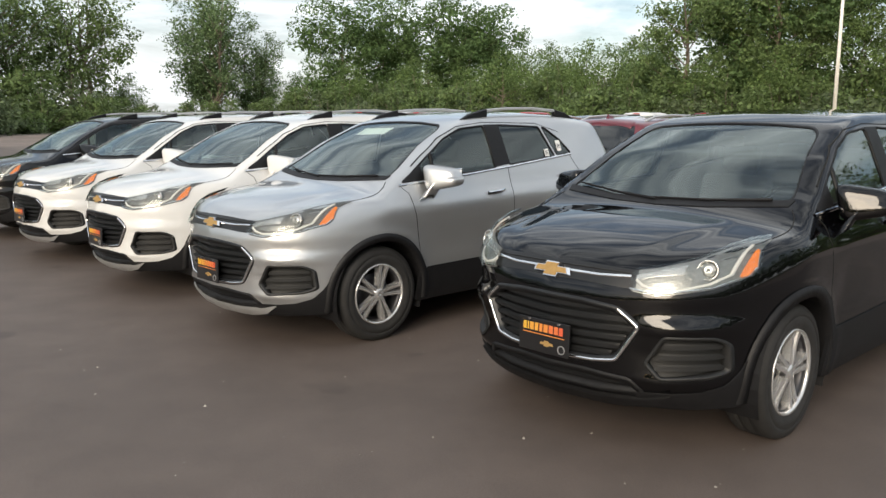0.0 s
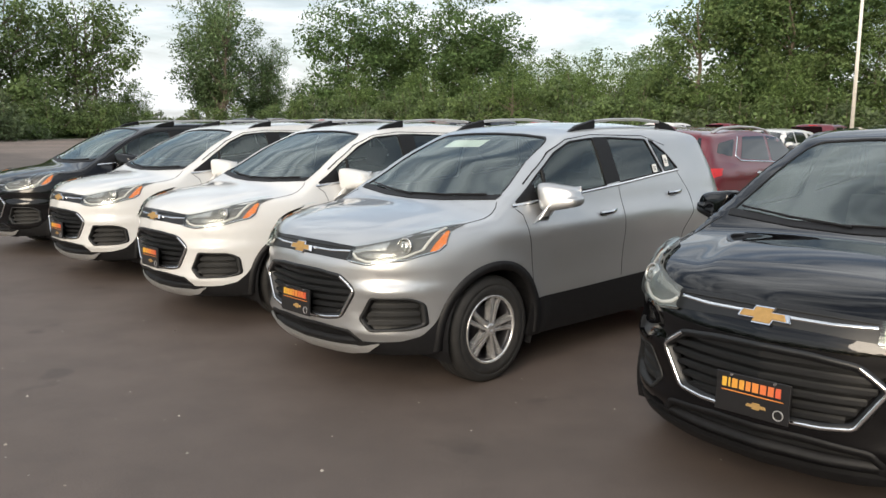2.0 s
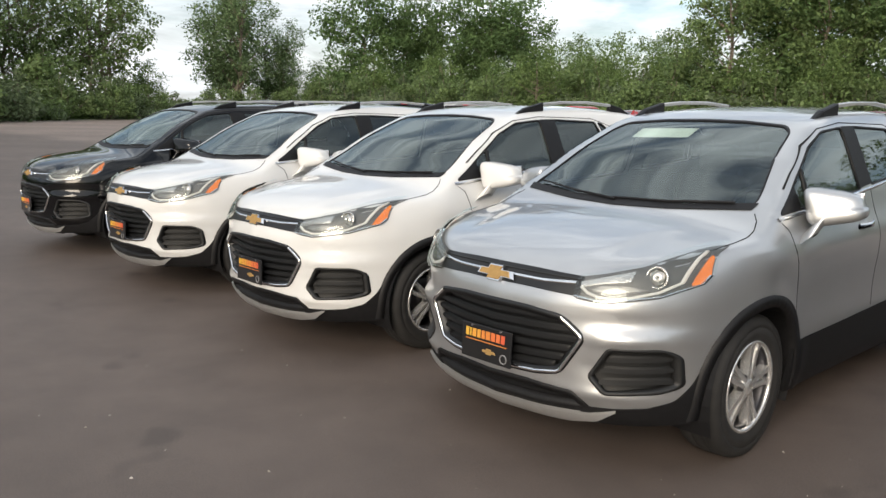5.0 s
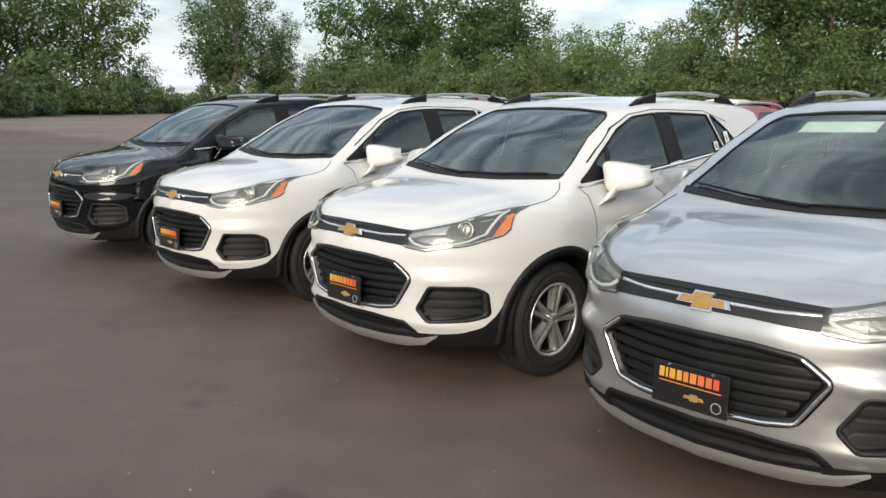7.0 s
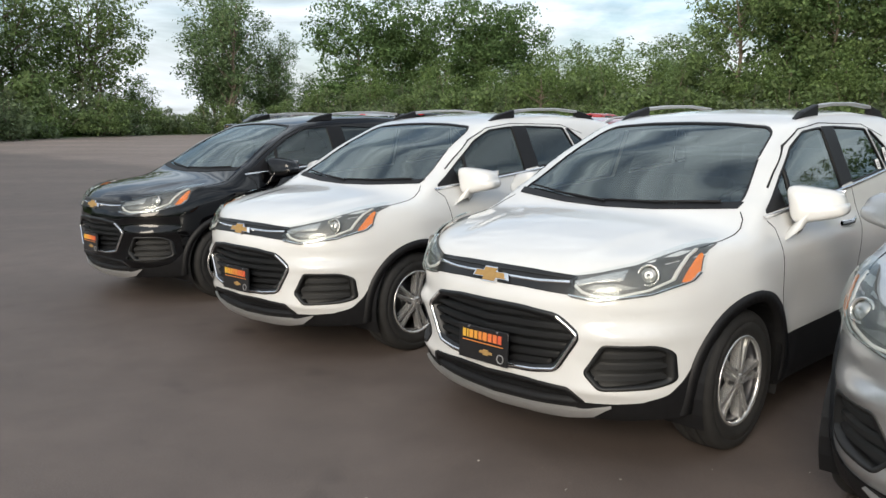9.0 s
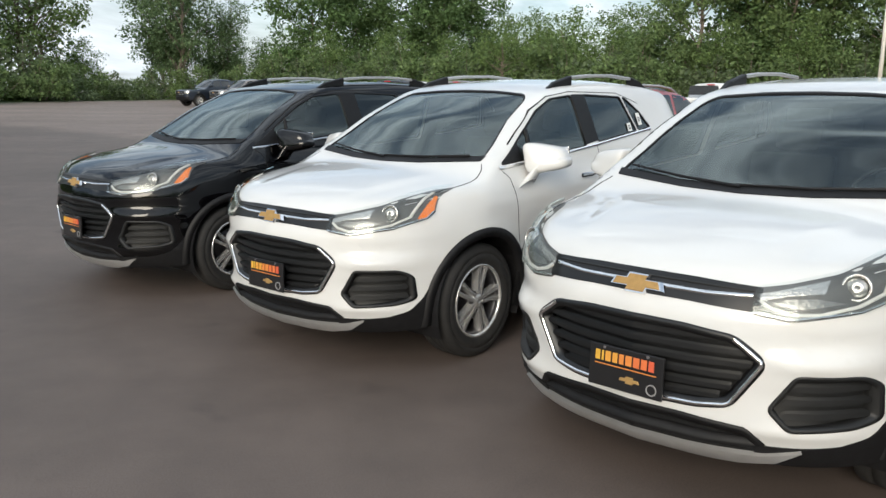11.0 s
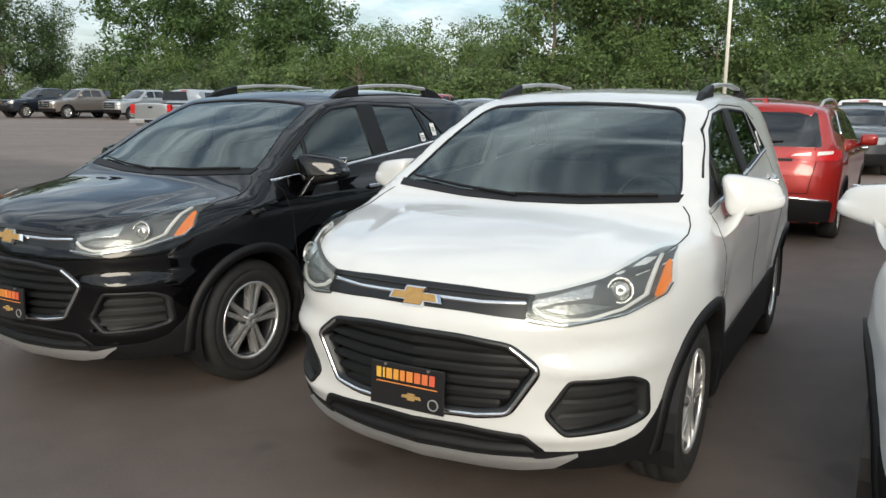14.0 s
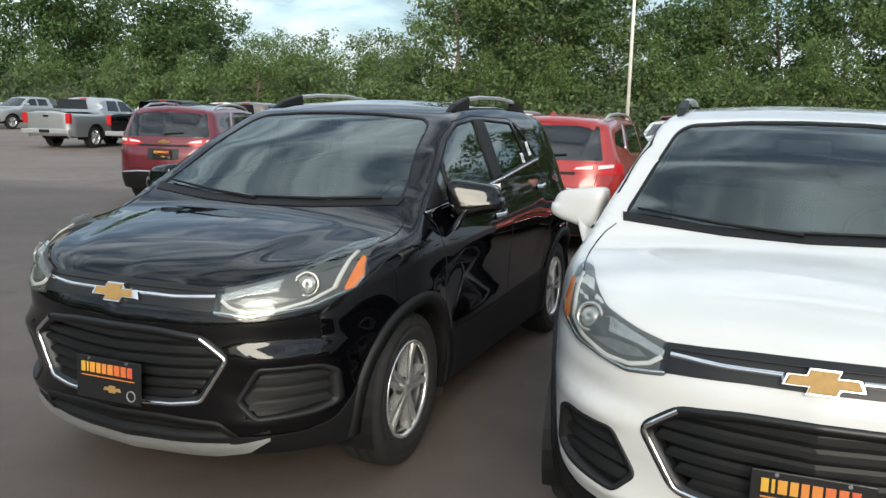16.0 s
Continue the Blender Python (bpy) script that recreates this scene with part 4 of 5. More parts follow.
    part("grille_chrome", ribbon(sh, [(0.365, 0.704), (0.40, 0.678), (0.456, 0.636), (0.460, 0.624), (0.366, 0.470), (0.35, 0.461), (0.25, 0.446), (0.0, 0.438), (-0.25, 0.446), (-0.35, 0.461), (-0.366, 0.470), (-0.460, 0.624), (-0.456, 0.636), (-0.40, 0.678), (-0.365, 0.704)], "front", 0.013, 0.010, 0.012, 0.03), CHROME, g, "thin chrome grille edge", True)
    part("lower_intake", panel(sh, INTAKE, "front", -0.06, 0.0, 0.05), GRILLE_BLACK, car, "black lower intake", True)
    part("intake_edge", ribbon(sh, INTAKE, "front", 0.03, 0.004, 0.06, 0.03, True), CLADDING, car, "", True)
    for z in (0.325, 0.35):
        part("intake_slat", panel(sh, [(-0.42, z), (-0.42, z + 0.008), (0.42, z + 0.008), (0.42, z)], "front", -0.02, 0.03, 0.1), GRILLE_BLACK, car, "", True)
    part("skid_plate", panel(sh, smooth_poly([(-0.585, 0.322), (-0.47, 0.290), (-0.2, 0.274), (0.2, 0.274), (0.47, 0.290), (0.585, 0.322), (0.50, 0.264), (0.38, 0.239), (0.2, 0.228), (-0.2, 0.228), (-0.38, 0.239), (-0.50, 0.264)], 0.01), "front", 0.022, 0.035, 0.04), SILVER_TRIM, car, "satin silver skid strip", True)
    part("chin", panel(sh, smooth_poly([(-0.5, 0.30), (0.5, 0.30), (0.46, 0.219), (-0.46, 0.219)], 0.01), "front", 0.004, 0.02, 0.05), CLADDING, car, "", True)
    y = sh.lay([(0, 0.515)], "front")[0][1]
    plate(car, (-0.005, y - 0.012, 0.515), -2)
    # rear
    part("rear_window", panel(sh, smooth_poly([(-0.55, 1.20), (-0.48, 1.48), (0.48, 1.48), (0.55, 1.20)], 0.03), "rear", 0.003, 0.004, 0.08), PRIVACY, car, "dark rear window", True)
    part("rear_bumper", panel(sh, smooth_poly([(-0.78, 0.23), (-0.80, 0.50), (0.80, 0.50), (0.78, 0.23)], 0.03), "rear", 0.006, 0.02, 0.08), CLADDING, car, "black lower rear bumper", True)
    # cabin
    part("dashboard", rbox((-0.70, 1.22, 0.70), (0.70, 1.68, 1.05), 0.07), LINING, car, "dark dashboard", True)
    for x in (-0.37, 0.37):
        seat(car, x, 1.95, 0.5)
    seat(car, 0, 2.85, 1.25)
    st = part("steering_wheel", lathe([(-0.012, 0.185), (0.012, 0.185), (0.012, 0.16), (-0.012, 0.16)], 24), CLADDING, car, "", True)
    st.location, st.rotation_euler = (0.37, 1.78, 1.02), (0, radians(20), radians(90))
    return car


PAINTED = ("body", "wing_mirror", "mirror_arm", "handle_cup")


def repaint(car, mat):
    for o in car.children_recursive:
        if o.name.split(".")[0] in PAINTED:
            o.material_slots[0].link = "OBJECT"
            o.material_slots[0].material = mat


def drop_parts(car, names):
    for o in list(car.children_recursive):
        if o.name.split(".")[0] in names:
            for k in o.children_recursive:
                bpy.data.objects.remove(k)
            bpy.data.objects.remove(o)


ROW = -48.29
first = crossover()
first.matrix_basis = pose(0.803, 3.759, 0, 0, 0, ROW)
others = [copy_thing(first, pose(x, y, 0, 0, 0, ROW + d)) for x, y, d in ((-1.307, 5.602, 0), (-2.757, 7.285, 0), (-4.277, 9.007, 2.3), (-5.93, 10.776, 0.8))]
for car, mat, label in zip([first] + others, (BLACK_PAINT, SILVER_PAINT, WHITE_PAINT, WHITE_PAINT, BLACK_PAINT), (
        "black compact crossover without roof rails on the asphalt", "silver compact crossover with roof rails beside a white one", "white compact crossover with roof rails beside a silver one",
        "white compact crossover with roof rails beside a black one", "black compact crossover with silver roof rails at the row's end")):
    tagged(car, label, "car", "row of new compact crossovers")
    if mat is SILVER_PAINT:
        part("paper_sheet", panel(TRAX, [(-0.36, 1.452), (-0.36, 1.505), (0.02, 1.515), (0.02, 1.462)], "front", -0.016, 0.0, 0.06), PAPER, car, "white paper sheet behind the windscreen")
    if mat is not BLACK_PAINT:
        repaint(car, mat)
drop_parts(first, ("roof_rail_foot", "roof_rail_bar"))
for o in first.children:
    if o.name.startswith("headlight"):
        o.material_slots[0].link = "OBJECT"
        o.material_slots[0].material = LAMP_MID
    if o.name.startswith("skid_plate"):
        o.material_slots[0].link = "OBJECT"
        o.material_slots[0].material = CLADDING
        o["label"] = "black skid strip"

# ---- other vehicles on the lot ----
SUV = Shell(
    top=[(-0.3, 0.72), (0.0, 0.90), (0.06, 0.95), (0.3, 1.02), (0.7, 1.07), (1.1, 1.10), (1.22, 1.15), (1.65, 1.40), (2.0, 1.555), (2.3, 1.62), (2.8, 1.66), (3.4, 1.655), (4.0, 1.61), (4.35, 1.555), (4.9, 1.44)],
    width=[(-0.2, 0.86), (0.5, 0.90), (0.95, 0.92), (2.4, 0.91), (3.68, 0.92), (4.2, 0.90), (4.7, 0.84)],
    waist=[(0.15, -0.05), (0.4, -0.02), (0.7, -0.005), (0.95, 0.0), (1.08, -0.04), (1.15, -0.075), (1.52, -0.21), (1.62, -0.28), (1.7, -0.36)],
    front=[(0.15, 0.22), (0.3, 0.05), (0.5, 0.0), (0.75, 0.0), (0.88, 0.05), (1.0, 0.16), (1.2, 0.4)],
    nose=[(0.0, 0.0), (0.4, 0.05), (0.6, 0.13), (0.75, 0.28), (0.86, 0.5), (0.92, 0.8)],
    rear=[(0.2, 4.48), (0.4, 4.60), (0.62, 4.65), (0.85, 4.63), (0.98, 4.58), (1.1, 4.54), (1.3, 4.43), (1.5, 4.30), (1.7, 4.15)],
    tail=[(0.0, 0.0), (0.5, 0.05), (0.7, 0.12), (0.82, 0.24), (0.90, 0.45)], axis=(1.0, 3.8, 0.66), shift=0.15)

PICKUP = Shell(
    top=[(-0.3, 0.85), (0.0, 1.02), (0.08, 1.07), (0.4, 1.12), (1.2, 1.17), (1.32, 1.20), (1.75, 1.50), (2.15, 1.74), (2.35, 1.80), (2.8, 1.83), (3.45, 1.81), (3.60, 1.76), (3.70, 1.27), (3.9, 1.25), (5.6, 1.27), (5.9, 1.26)],
    width=[(-0.2, 0.90), (0.6, 0.935), (1.0, 0.95), (3.0, 0.93), (4.6, 0.95), (5.6, 0.94), (5.9, 0.93)],
    waist=[(0.15, -0.05), (0.45, -0.015), (0.9, 0.0), (1.15, -0.02), (1.25, -0.05), (1.68, -0.20), (1.8, -0.27), (1.9, -0.36)],
    front=[(0.3, 0.14), (0.45, 0.03), (0.6, 0.0), (0.9, 0.0), (1.02, 0.04), (1.12, 0.16), (1.4, 0.4)],
    nose=[(0.0, 0.0), (0.5, 0.04), (0.75, 0.14), (0.87, 0.34), (0.94, 0.7)],
    rear=[(0.3, 5.50), (0.5, 5.56), (0.9, 5.58), (1.25, 5.57), (1.7, 5.55)],
    tail=[(0.0, 0.0), (0.7, 0.02), (0.85, 0.06), (0.95, 0.3)], axis=(1.0, 4.9, 0.8), shift=0.12, bottom=0.36, crown=0.05, screen=(1.1, 2.4))

SIMPLE_TYRE = to_mesh("tyre", lathe([(-0.2, 0.22), (-0.21, 0.29), (-0.19, 0.335), (-0.02, 0.335), (0.01, 0.30), (0.008, 0.23), (-0.01, 0.215)], 28), RUBBER, True)
SIMPLE_RIM_BM = lathe([(-0.03, 0.001), (-0.015, 0.05), (-0.03, 0.06), (-0.035, 0.19), (0.0, 0.215), (-0.02, 0.222), (-0.06, 0.2)], 20, False)
for _k in range(5):
    _m = Matrix.Rotation(2 * math.pi * _k / 5, 4, "X")
    _r = bmesh.ops.create_cube(SIMPLE_RIM_BM, size=1, matrix=_m @ Matrix.Translation((-0.012, 0, 0.125)) @ Matrix.Diagonal((0.03, 0.05, 0.18, 1)))
SIMPLE_RIM = to_mesh("rim", SIMPLE_RIM_BM, ALLOY)


def simple_wheel(parent, x, y, r=0.335):
    w = new("wheel")
    w.parent = parent
    k = r / 0.335
    w.location, w.rotation_euler = (x, y, r), (random.uniform(0, 1.2), 0, 0 if x > 0 else math.pi)
    w.scale = (k, k, k)
    for nm, me in (("tyre", SIMPLE_TYRE), ("rim", SIMPLE_RIM)):
        o = new(nm, me)
        o.parent = w


def vehicle(name, sh, axles, wins, screen, rear_win, glass_mat, r=0.335, low=0.45, cell=0.09):
    """A vehicle seen at some distance: skin with arches, glass, cladding and wheels."""
    car = new(name)
    hz = r + 0.01

    def arch(y, q):
        return [(y - q, sh.bottom - 0.02)] + [(y - q * math.cos(math.pi * k / 16), hz + q * math.sin(math.pi * k / 16)) for k in range(17)] + [(y + q, sh.bottom - 0.02)]

    holes = [(arch(y, r + 0.05), ax, lambda c, s=s: c.x * s > 0.5) for ax, s in (("side", 1), ("left", -1)) for y in axles]
    skin(sh, holes, cell, "body", BLACK_PAINT, car)
    part("underbody", rbox((-0.55, 0.5, sh.bottom), (0.55, sh.length - 0.45, sh.bottom + 0.22), 0.03), CLADDING, car)
    part("windscreen", panel(sh, smooth_poly(screen, 0.03), "front", 0.003, 0.004, 0.09), glass_mat, car, "dark windscreen glass", True)
    part("rear_window", panel(sh, smooth_poly(rear_win, 0.03), "rear", 0.004, 0.004, 0.09), DARK_GLASS, car, "dark rear window glass", True)
    for ax, s in (("side", 1), ("left", -1)):
        for w in wins:
            part("side_window", panel(sh, smooth_poly(w, 0.03), ax, 0.003, 0.004, 0.09), DARK_GLASS, car, "dark side window glass", True)
        part("sill_cladding", panel(sh, [(axles[0] + r + 0.05, sh.bottom + 0.035), (axles[0] + r + 0.05, low), (axles[1] - r - 0.05, low + 0.02), (axles[1] - r - 0.05, sh.bottom + 0.035)], ax, 0.008, 0.015, 0.12), CLADDING, car, "", True)
        for y in axles:
            ring = [(y - (r + 0.065) * math.cos(math.pi * k / 18), hz + (r + 0.065) * math.sin(math.pi * k / 18)) for k in range(19)]
            part("wheel_arch_cladding", ribbon(sh, ring, ax, 0.045, 0.012, 0.05), CLADDING, car, "", True)
            bm = bmesh.new()
            n, q = 14, r + 0.05
            vs = [[bm.verts.new((s * x, y - q * math.cos(math.pi * (k - 1) / (n - 2)), hz + q * math.sin(math.pi * (k - 1) / (n - 2)))) for k in range(n + 1)] for x in (sh.half - 0.04, 0.5)]
            for k in range(n):
                bm.faces.new((vs[0][k], vs[0][k + 1], vs[1][k + 1], vs[1][k]))
            bm.faces.new(vs[1])
            part("wheel_well", bm, CLADDING, car)
            simple_wheel(car, s * (sh.half - 0.05), y, r)
        m = part("wing_mirror", rbox((-0.11, -0.07, -0.08), (0.11, 0.07, 0.08), 0.05), BLACK_PAINT, car, "", True)
        m.location = (s * (sh.half + 0.08), 1.62 if sh is SUV else 1.85, 1.13 if sh is SUV else 1.36)
        part("mirror_arm", rod(bmesh.new(), (-0.08 * s, -0.02, -0.05), (-0.17 * s, -0.05, -0.09), 0.03), BLACK_PAINT, m)
    return car


DARK_GLASS = material("dark_glass", (0.008, 0.010, 0.011), 0.03, vary=0.1, scale=4, spec=0.9)


def rear_of_suv(car):
    sh = SUV
    for s in (1, -1):
        m = (lambda q: q) if s > 0 else mirrored
        t = part("tail_lamp", panel(sh, m(smooth_poly([(0.36, 1.005), (0.42, 1.045), (0.62, 1.075), (0.86, 1.09), (0.885, 0.99), (0.84, 0.965), (0.5, 0.965)], 0.015)), "rear", 0.012, 0.02, 0.04), TAIL_RED, car, "red and clear tail lamp", True)
        part("clear_strip", panel(sh, m([(0.40, 1.012), (0.44, 1.036), (0.60, 1.058), (0.60, 1.02)]), "rear", 0.016, 0.006, 0.04), LAMP_WHITE, t, "", True)
        part("clear_strip", panel(sh, m([(0.66, 1.02), (0.66, 1.062), (0.80, 1.075), (0.80, 1.04)]), "rear", 0.016, 0.006, 0.04), LAMP_WHITE, t, "", True)
        x = 0.60
        p = sh.lay([(s * x, y) for y in (2.15, 2.35, 2.7, 3.2, 3.7, 3.95)], "top")
        bm = bmesh.new()
        for a, b, ha, hb in zip(p[:-1], p[1:], (0.0, 0.045, 0.055, 0.055, 0.05), (0.045, 0.055, 0.055, 0.05, 0.0)):
            rod(bm, a + np.array([0, 0, ha]), b + np.array([0, 0, hb]), 0.018, n=8)
        part("roof_rail", bm, SILVER_TRIM, car, "silver roof rail")
    part("tail_strip", panel(sh, [(-0.42, 0.955), (-0.42, 0.985), (0.42, 0.985), (0.42, 0.955)], "rear", 0.008, 0.012, 0.1), CLADDING, car, "", True)
    part("rear_bumper", panel(sh, smooth_poly([(-0.82, 0.27), (-0.84, 0.50), (-0.5, 0.54), (0.5, 0.54), (0.84, 0.50), (0.82, 0.27)], 0.03), "rear", 0.012, 0.03, 0.08), CLADDING, car, "black lower rear bumper", True)
    part("bumper_chrome", ribbon(sh, [(-0.80, 0.515), (-0.45, 0.55), (0.45, 0.55), (0.80, 0.515)], "rear", 0.025, 0.018, 0.02), CHROME, car, "chrome bumper strip", True)
    part("tailgate_gap", ribbon(sh, [(-0.62, 1.18), (-0.66, 0.95), (-0.60, 0.60), (0.60, 0.60), (0.66, 0.95), (0.62, 1.18)], "rear", 0.008, 0.002, 0.004), SEAM, car, "", True)
    part("plate_recess", panel(sh, smooth_poly([(-0.26, 0.74), (-0.26, 0.92), (0.26, 0.92), (0.26, 0.74)], 0.02), "rear", 0.003, 0.006, 0.08), POCKET_GREY, car, "", True)
    b = part("rear_badge", badge(0.20, 0.07, 0.012), GOLD, car, "gold cross-shaped badge")
    b.location, b.rotation_euler = sh.lay([(0, 1.03)], "rear")[0] + np.array([0, 0.002, 0]), (radians(18), 0, math.pi)
    p = plate(car, tuple(sh.lay([(0, 0.83)], "rear")[0] + np.array([0, 0.016, 0])), 4, 180)
    sp = part("spoiler", panel(sh, smooth_poly([(-0.56, 4.13), (-0.56, 4.26), (0.56, 4.26), (0.56, 4.13)], 0.03), "top", 0.02, 0.03, 0.08), BLACK_PAINT, car, "roof spoiler", True)
    f = sh.lay([(0, 4.0)], "top")[0]
    bm = bmesh.new()
    a, b2, c = Vector(f) + Vector((0, -0.12, 0)), Vector(f) + Vector((0, 0.06, 0)), Vector(f) + Vector((0, 0.045, 0.065))
    q = [bm.verts.new(v) for v in (a + Vector((-0.03, 0, 0)), a + Vector((0.03, 0, 0)), b2 + Vector((0.03, 0, 0)), b2 + Vector((-0.03, 0, 0)), c + Vector((-0.006, 0, 0)), c + Vector((0.006, 0, 0)))]
    for i in ((0, 1, 5, 4), (1, 2, 5), (2, 3, 4, 5), (3, 0, 4), (0, 3, 2, 1)):
        bm.faces.new([q[k] for k in i])
    part("roof_antenna", bm, BLACK_PAINT, car, "shark-fin aerial")
    part("rear_wiper", rod(bmesh.new(), sh.lay([(0.0, 1.16)], "rear")[0] + np.array([0, 0.02, 0]), sh.lay([(-0.3, 1.18)], "rear")[0] + np.array([0, 0.02, 0]), 0.013, 0.008), CLADDING, car, "black rear wiper")
    for s in (1, -1):
        for y in (2.06, 3.02):
            part("door_handle", panel(sh, smooth_poly([(y - 0.1, 0.985), (y - 0.1, 1.015), (y + 0.1, 1.02), (y + 0.1, 0.99)], 0.01), "side" if s > 0 else "left", 0.03, 0.02, 0.1), CHROME, car, "", True)
        part("window_chrome", ribbon(sh, [(1.35, 1.115), (2.5, 1.15), (3.50, 1.185), (3.62, 1.25), (3.40, 1.52)], "side" if s > 0 else "left", 0.02, 0.008, 0.01), CHROME, car, "chrome window edge", True)


def face_of_vehicle(car, sh, z0, z1, w):
    """Grille, lamps, plate and bumper of a front that is seen from afar."""
    h = z1 - z0
    part("grille", panel(sh, smooth_poly([(-w, z0), (-w, z1), (w, z1), (w, z0)], 0.05), "front", 0.01, 0.02, 0.08), GRILLE_BLACK, car, "black grille", True)
    for k in (0.3, 0.6):
        part("grille_bar", ribbon(sh, [(-w * 0.95, z0 + h * k), (w * 0.95, z0 + h * k)], "front", 0.03, 0.025, 0.02), CHROME, car, "chrome grille bar", True)
    for s in (1, -1):
        m = (lambda q: q) if s > 0 else mirrored
        l = part("headlight", panel(sh, m(smooth_poly([(w + 0.02, z0 + h * 0.45), (w + 0.02, z1), (min(w + 0.32, 0.82), z1 + 0.02), (min(w + 0.30, 0.82), z0 + h * 0.5)], 0.02)), "front", 0.01, 0.02, 0.04), LAMP_BRIGHT, car, "clear headlight", True)
    part("front_bumper", panel(sh, smooth_poly([(-0.8, sh.bottom + 0.05), (-0.8, z0 - 0.06), (0.8, z0 - 0.06), (0.8, sh.bottom + 0.05)], 0.03), "front", 0.015, 0.03, 0.08), CLADDING, car, "black lower bumper", True)
    b = part("badge_face", badge(0.2, 0.07, 0.012), GOLD, car, "gold cross-shaped badge")
    b.location = sh.lay([(0, z0 + h * 0.75)], "front")[0] + np.array([0, -0.035, 0])


SUV_WINS = ([(1.32, 1.13), (1.55, 1.32), (1.95, 1.50), (2.48, 1.535), (2.50, 1.17)], [(2.58, 1.175), (2.56, 1.535), (3.25, 1.52), (3.48, 1.21)], [(3.72, 1.24), (3.52, 1.49), (3.98, 1.43), (4.10, 1.30)])
SUV_SCREEN = [(-0.70, 1.18), (0, 1.135), (0.70, 1.18), (0.56, 1.50), (0, 1.55), (-0.56, 1.50)]
PU_WINS = ([(1.62, 1.30), (2.0, 1.56), (2.25, 1.67), (2.62, 1.69), (2.62, 1.31)], [(2.72, 1.31), (2.72, 1.69), (3.30, 1.68), (3.38, 1.32)])
PU_SCREEN = [(-0.74, 1.26), (0, 1.22), (0.74, 1.26), (0.60, 1.68), (0, 1.73), (-0.60, 1.68)]

suv_rear = vehicle("suv", SUV, (0.93, 3.655), SUV_WINS, SUV_SCREEN, [(-0.70, 1.115), (-0.60, 1.50), (0.60, 1.50), (0.70, 1.115)], DARK_GLASS, low=0.42)
rear_of_suv(suv_rear)
AWAY = 180 + ROW


def facing_away(x, y, length, rz):
    """The pose of a vehicle whose tail's middle stands at (x, y)."""
    return Matrix.Translation((x, y, rise(x, y))) @ Matrix.Rotation(radians(rz), 4, "Z") @ Matrix.Translation((0, -length, 0))


suv_rear.matrix_basis = facing_away(1.1, 14.07, 4.65, AWAY)
tagged(suv_rear, "bright red crossover parked with its tail outwards", "car", "second row of cars")
PAINTED = PAINTED + ("spoiler", "roof_antenna", "tailgate", "bed")


def another(src, m, mat, label, group):
    c = copy_thing(src, m)
    repaint(c, mat)
    return tagged(c, label, "car", group)


repaint(suv_rear, RED_PAINT)
another(suv_rear, facing_away(-1.2, 15.4, 4.65, AWAY), RED_PAINT, "bright red crossover beside another red one", "second row of cars")
another(suv_rear, facing_away(2.6, 11.85, 4.65, AWAY), MAROON_PAINT, "dark red crossover with silver roof rails, tail outwards", "second row of cars")
another(suv_rear, facing_away(-4.6, 21.3, 4.65, 150), MAROON_PAINT, "dark red crossover parked apart behind the row", "second row of cars")

suv_front = vehicle("suv", SUV, (0.93, 3.655), SUV_WINS, SUV_SCREEN, [(-0.70, 1.115), (-0.60, 1.50), (0.60, 1.50), (0.70, 1.115)], DARK_GLASS, low=0.42)
face_of_vehicle(suv_front, SUV, 0.58, 0.88, 0.42)
suv_front.matrix_basis = pose(9.4, 21.3, rise(9.4, 21.3), 0, 0, ROW)
repaint(suv_front, GREY_PAINT)
tagged(suv_front, "dark grey crossover facing the row in front", "car", "third row of cars")
for x, y, mat, label in ((9.3, 25.6, WHITE_PAINT, "white crossover facing the row in front"), (6.3, 37.7, NAVY_PAINT, "dark blue crossover half hidden behind others"), (1.6, 28.6, GREY_PAINT, "grey crossover in a far row"), (14.5, 21.5, NAVY_PAINT, "dark blue crossover in a far row")):
    another(suv_front, pose(x, y, rise(x, y), 0, 0, ROW), mat, label, "third row of cars")


def bed(car):
    sh = PICKUP
    # load bed recess, tailgate, lamps, bumper
    part("bed", rbox((-0.78, 3.80, 1.255), (0.78, 5.48, 1.262)), CLADDING, car, "black load bed cover")
    part("tailgate", panel(sh, smooth_poly([(-0.72, 0.72), (-0.72, 1.18), (0.72, 1.18), (0.72, 0.72)], 0.03), "rear", 0.012, 0.02, 0.15), BLACK_PAINT, car, "tailgate", True)
    part("tailgate_handle", rbox((-0.1, 5.58, 1.06), (0.1, 5.61, 1.13), 0.01), CLADDING, car)
    for s in (1, -1):
        part("tail_lamp", rbox((s * 0.76, 5.46, 0.86), (s * 0.925, 5.595, 1.20), 0.02), TAIL_RED, car, "red upright tail lamp")
    part("rear_bumper", rbox((-0.93, 5.50, 0.50), (0.93, 5.70, 0.66), 0.03), SILVER_TRIM, car, "silver step bumper")
    part("plate_recess", rbox((-0.2, 5.69, 0.53), (0.2, 5.705, 0.64)), CLADDING, car)
    part("brake_light", rbox((-0.14, 3.58, 1.735), (0.14, 3.63, 1.765)), TAIL_RED, car, "red high brake light")


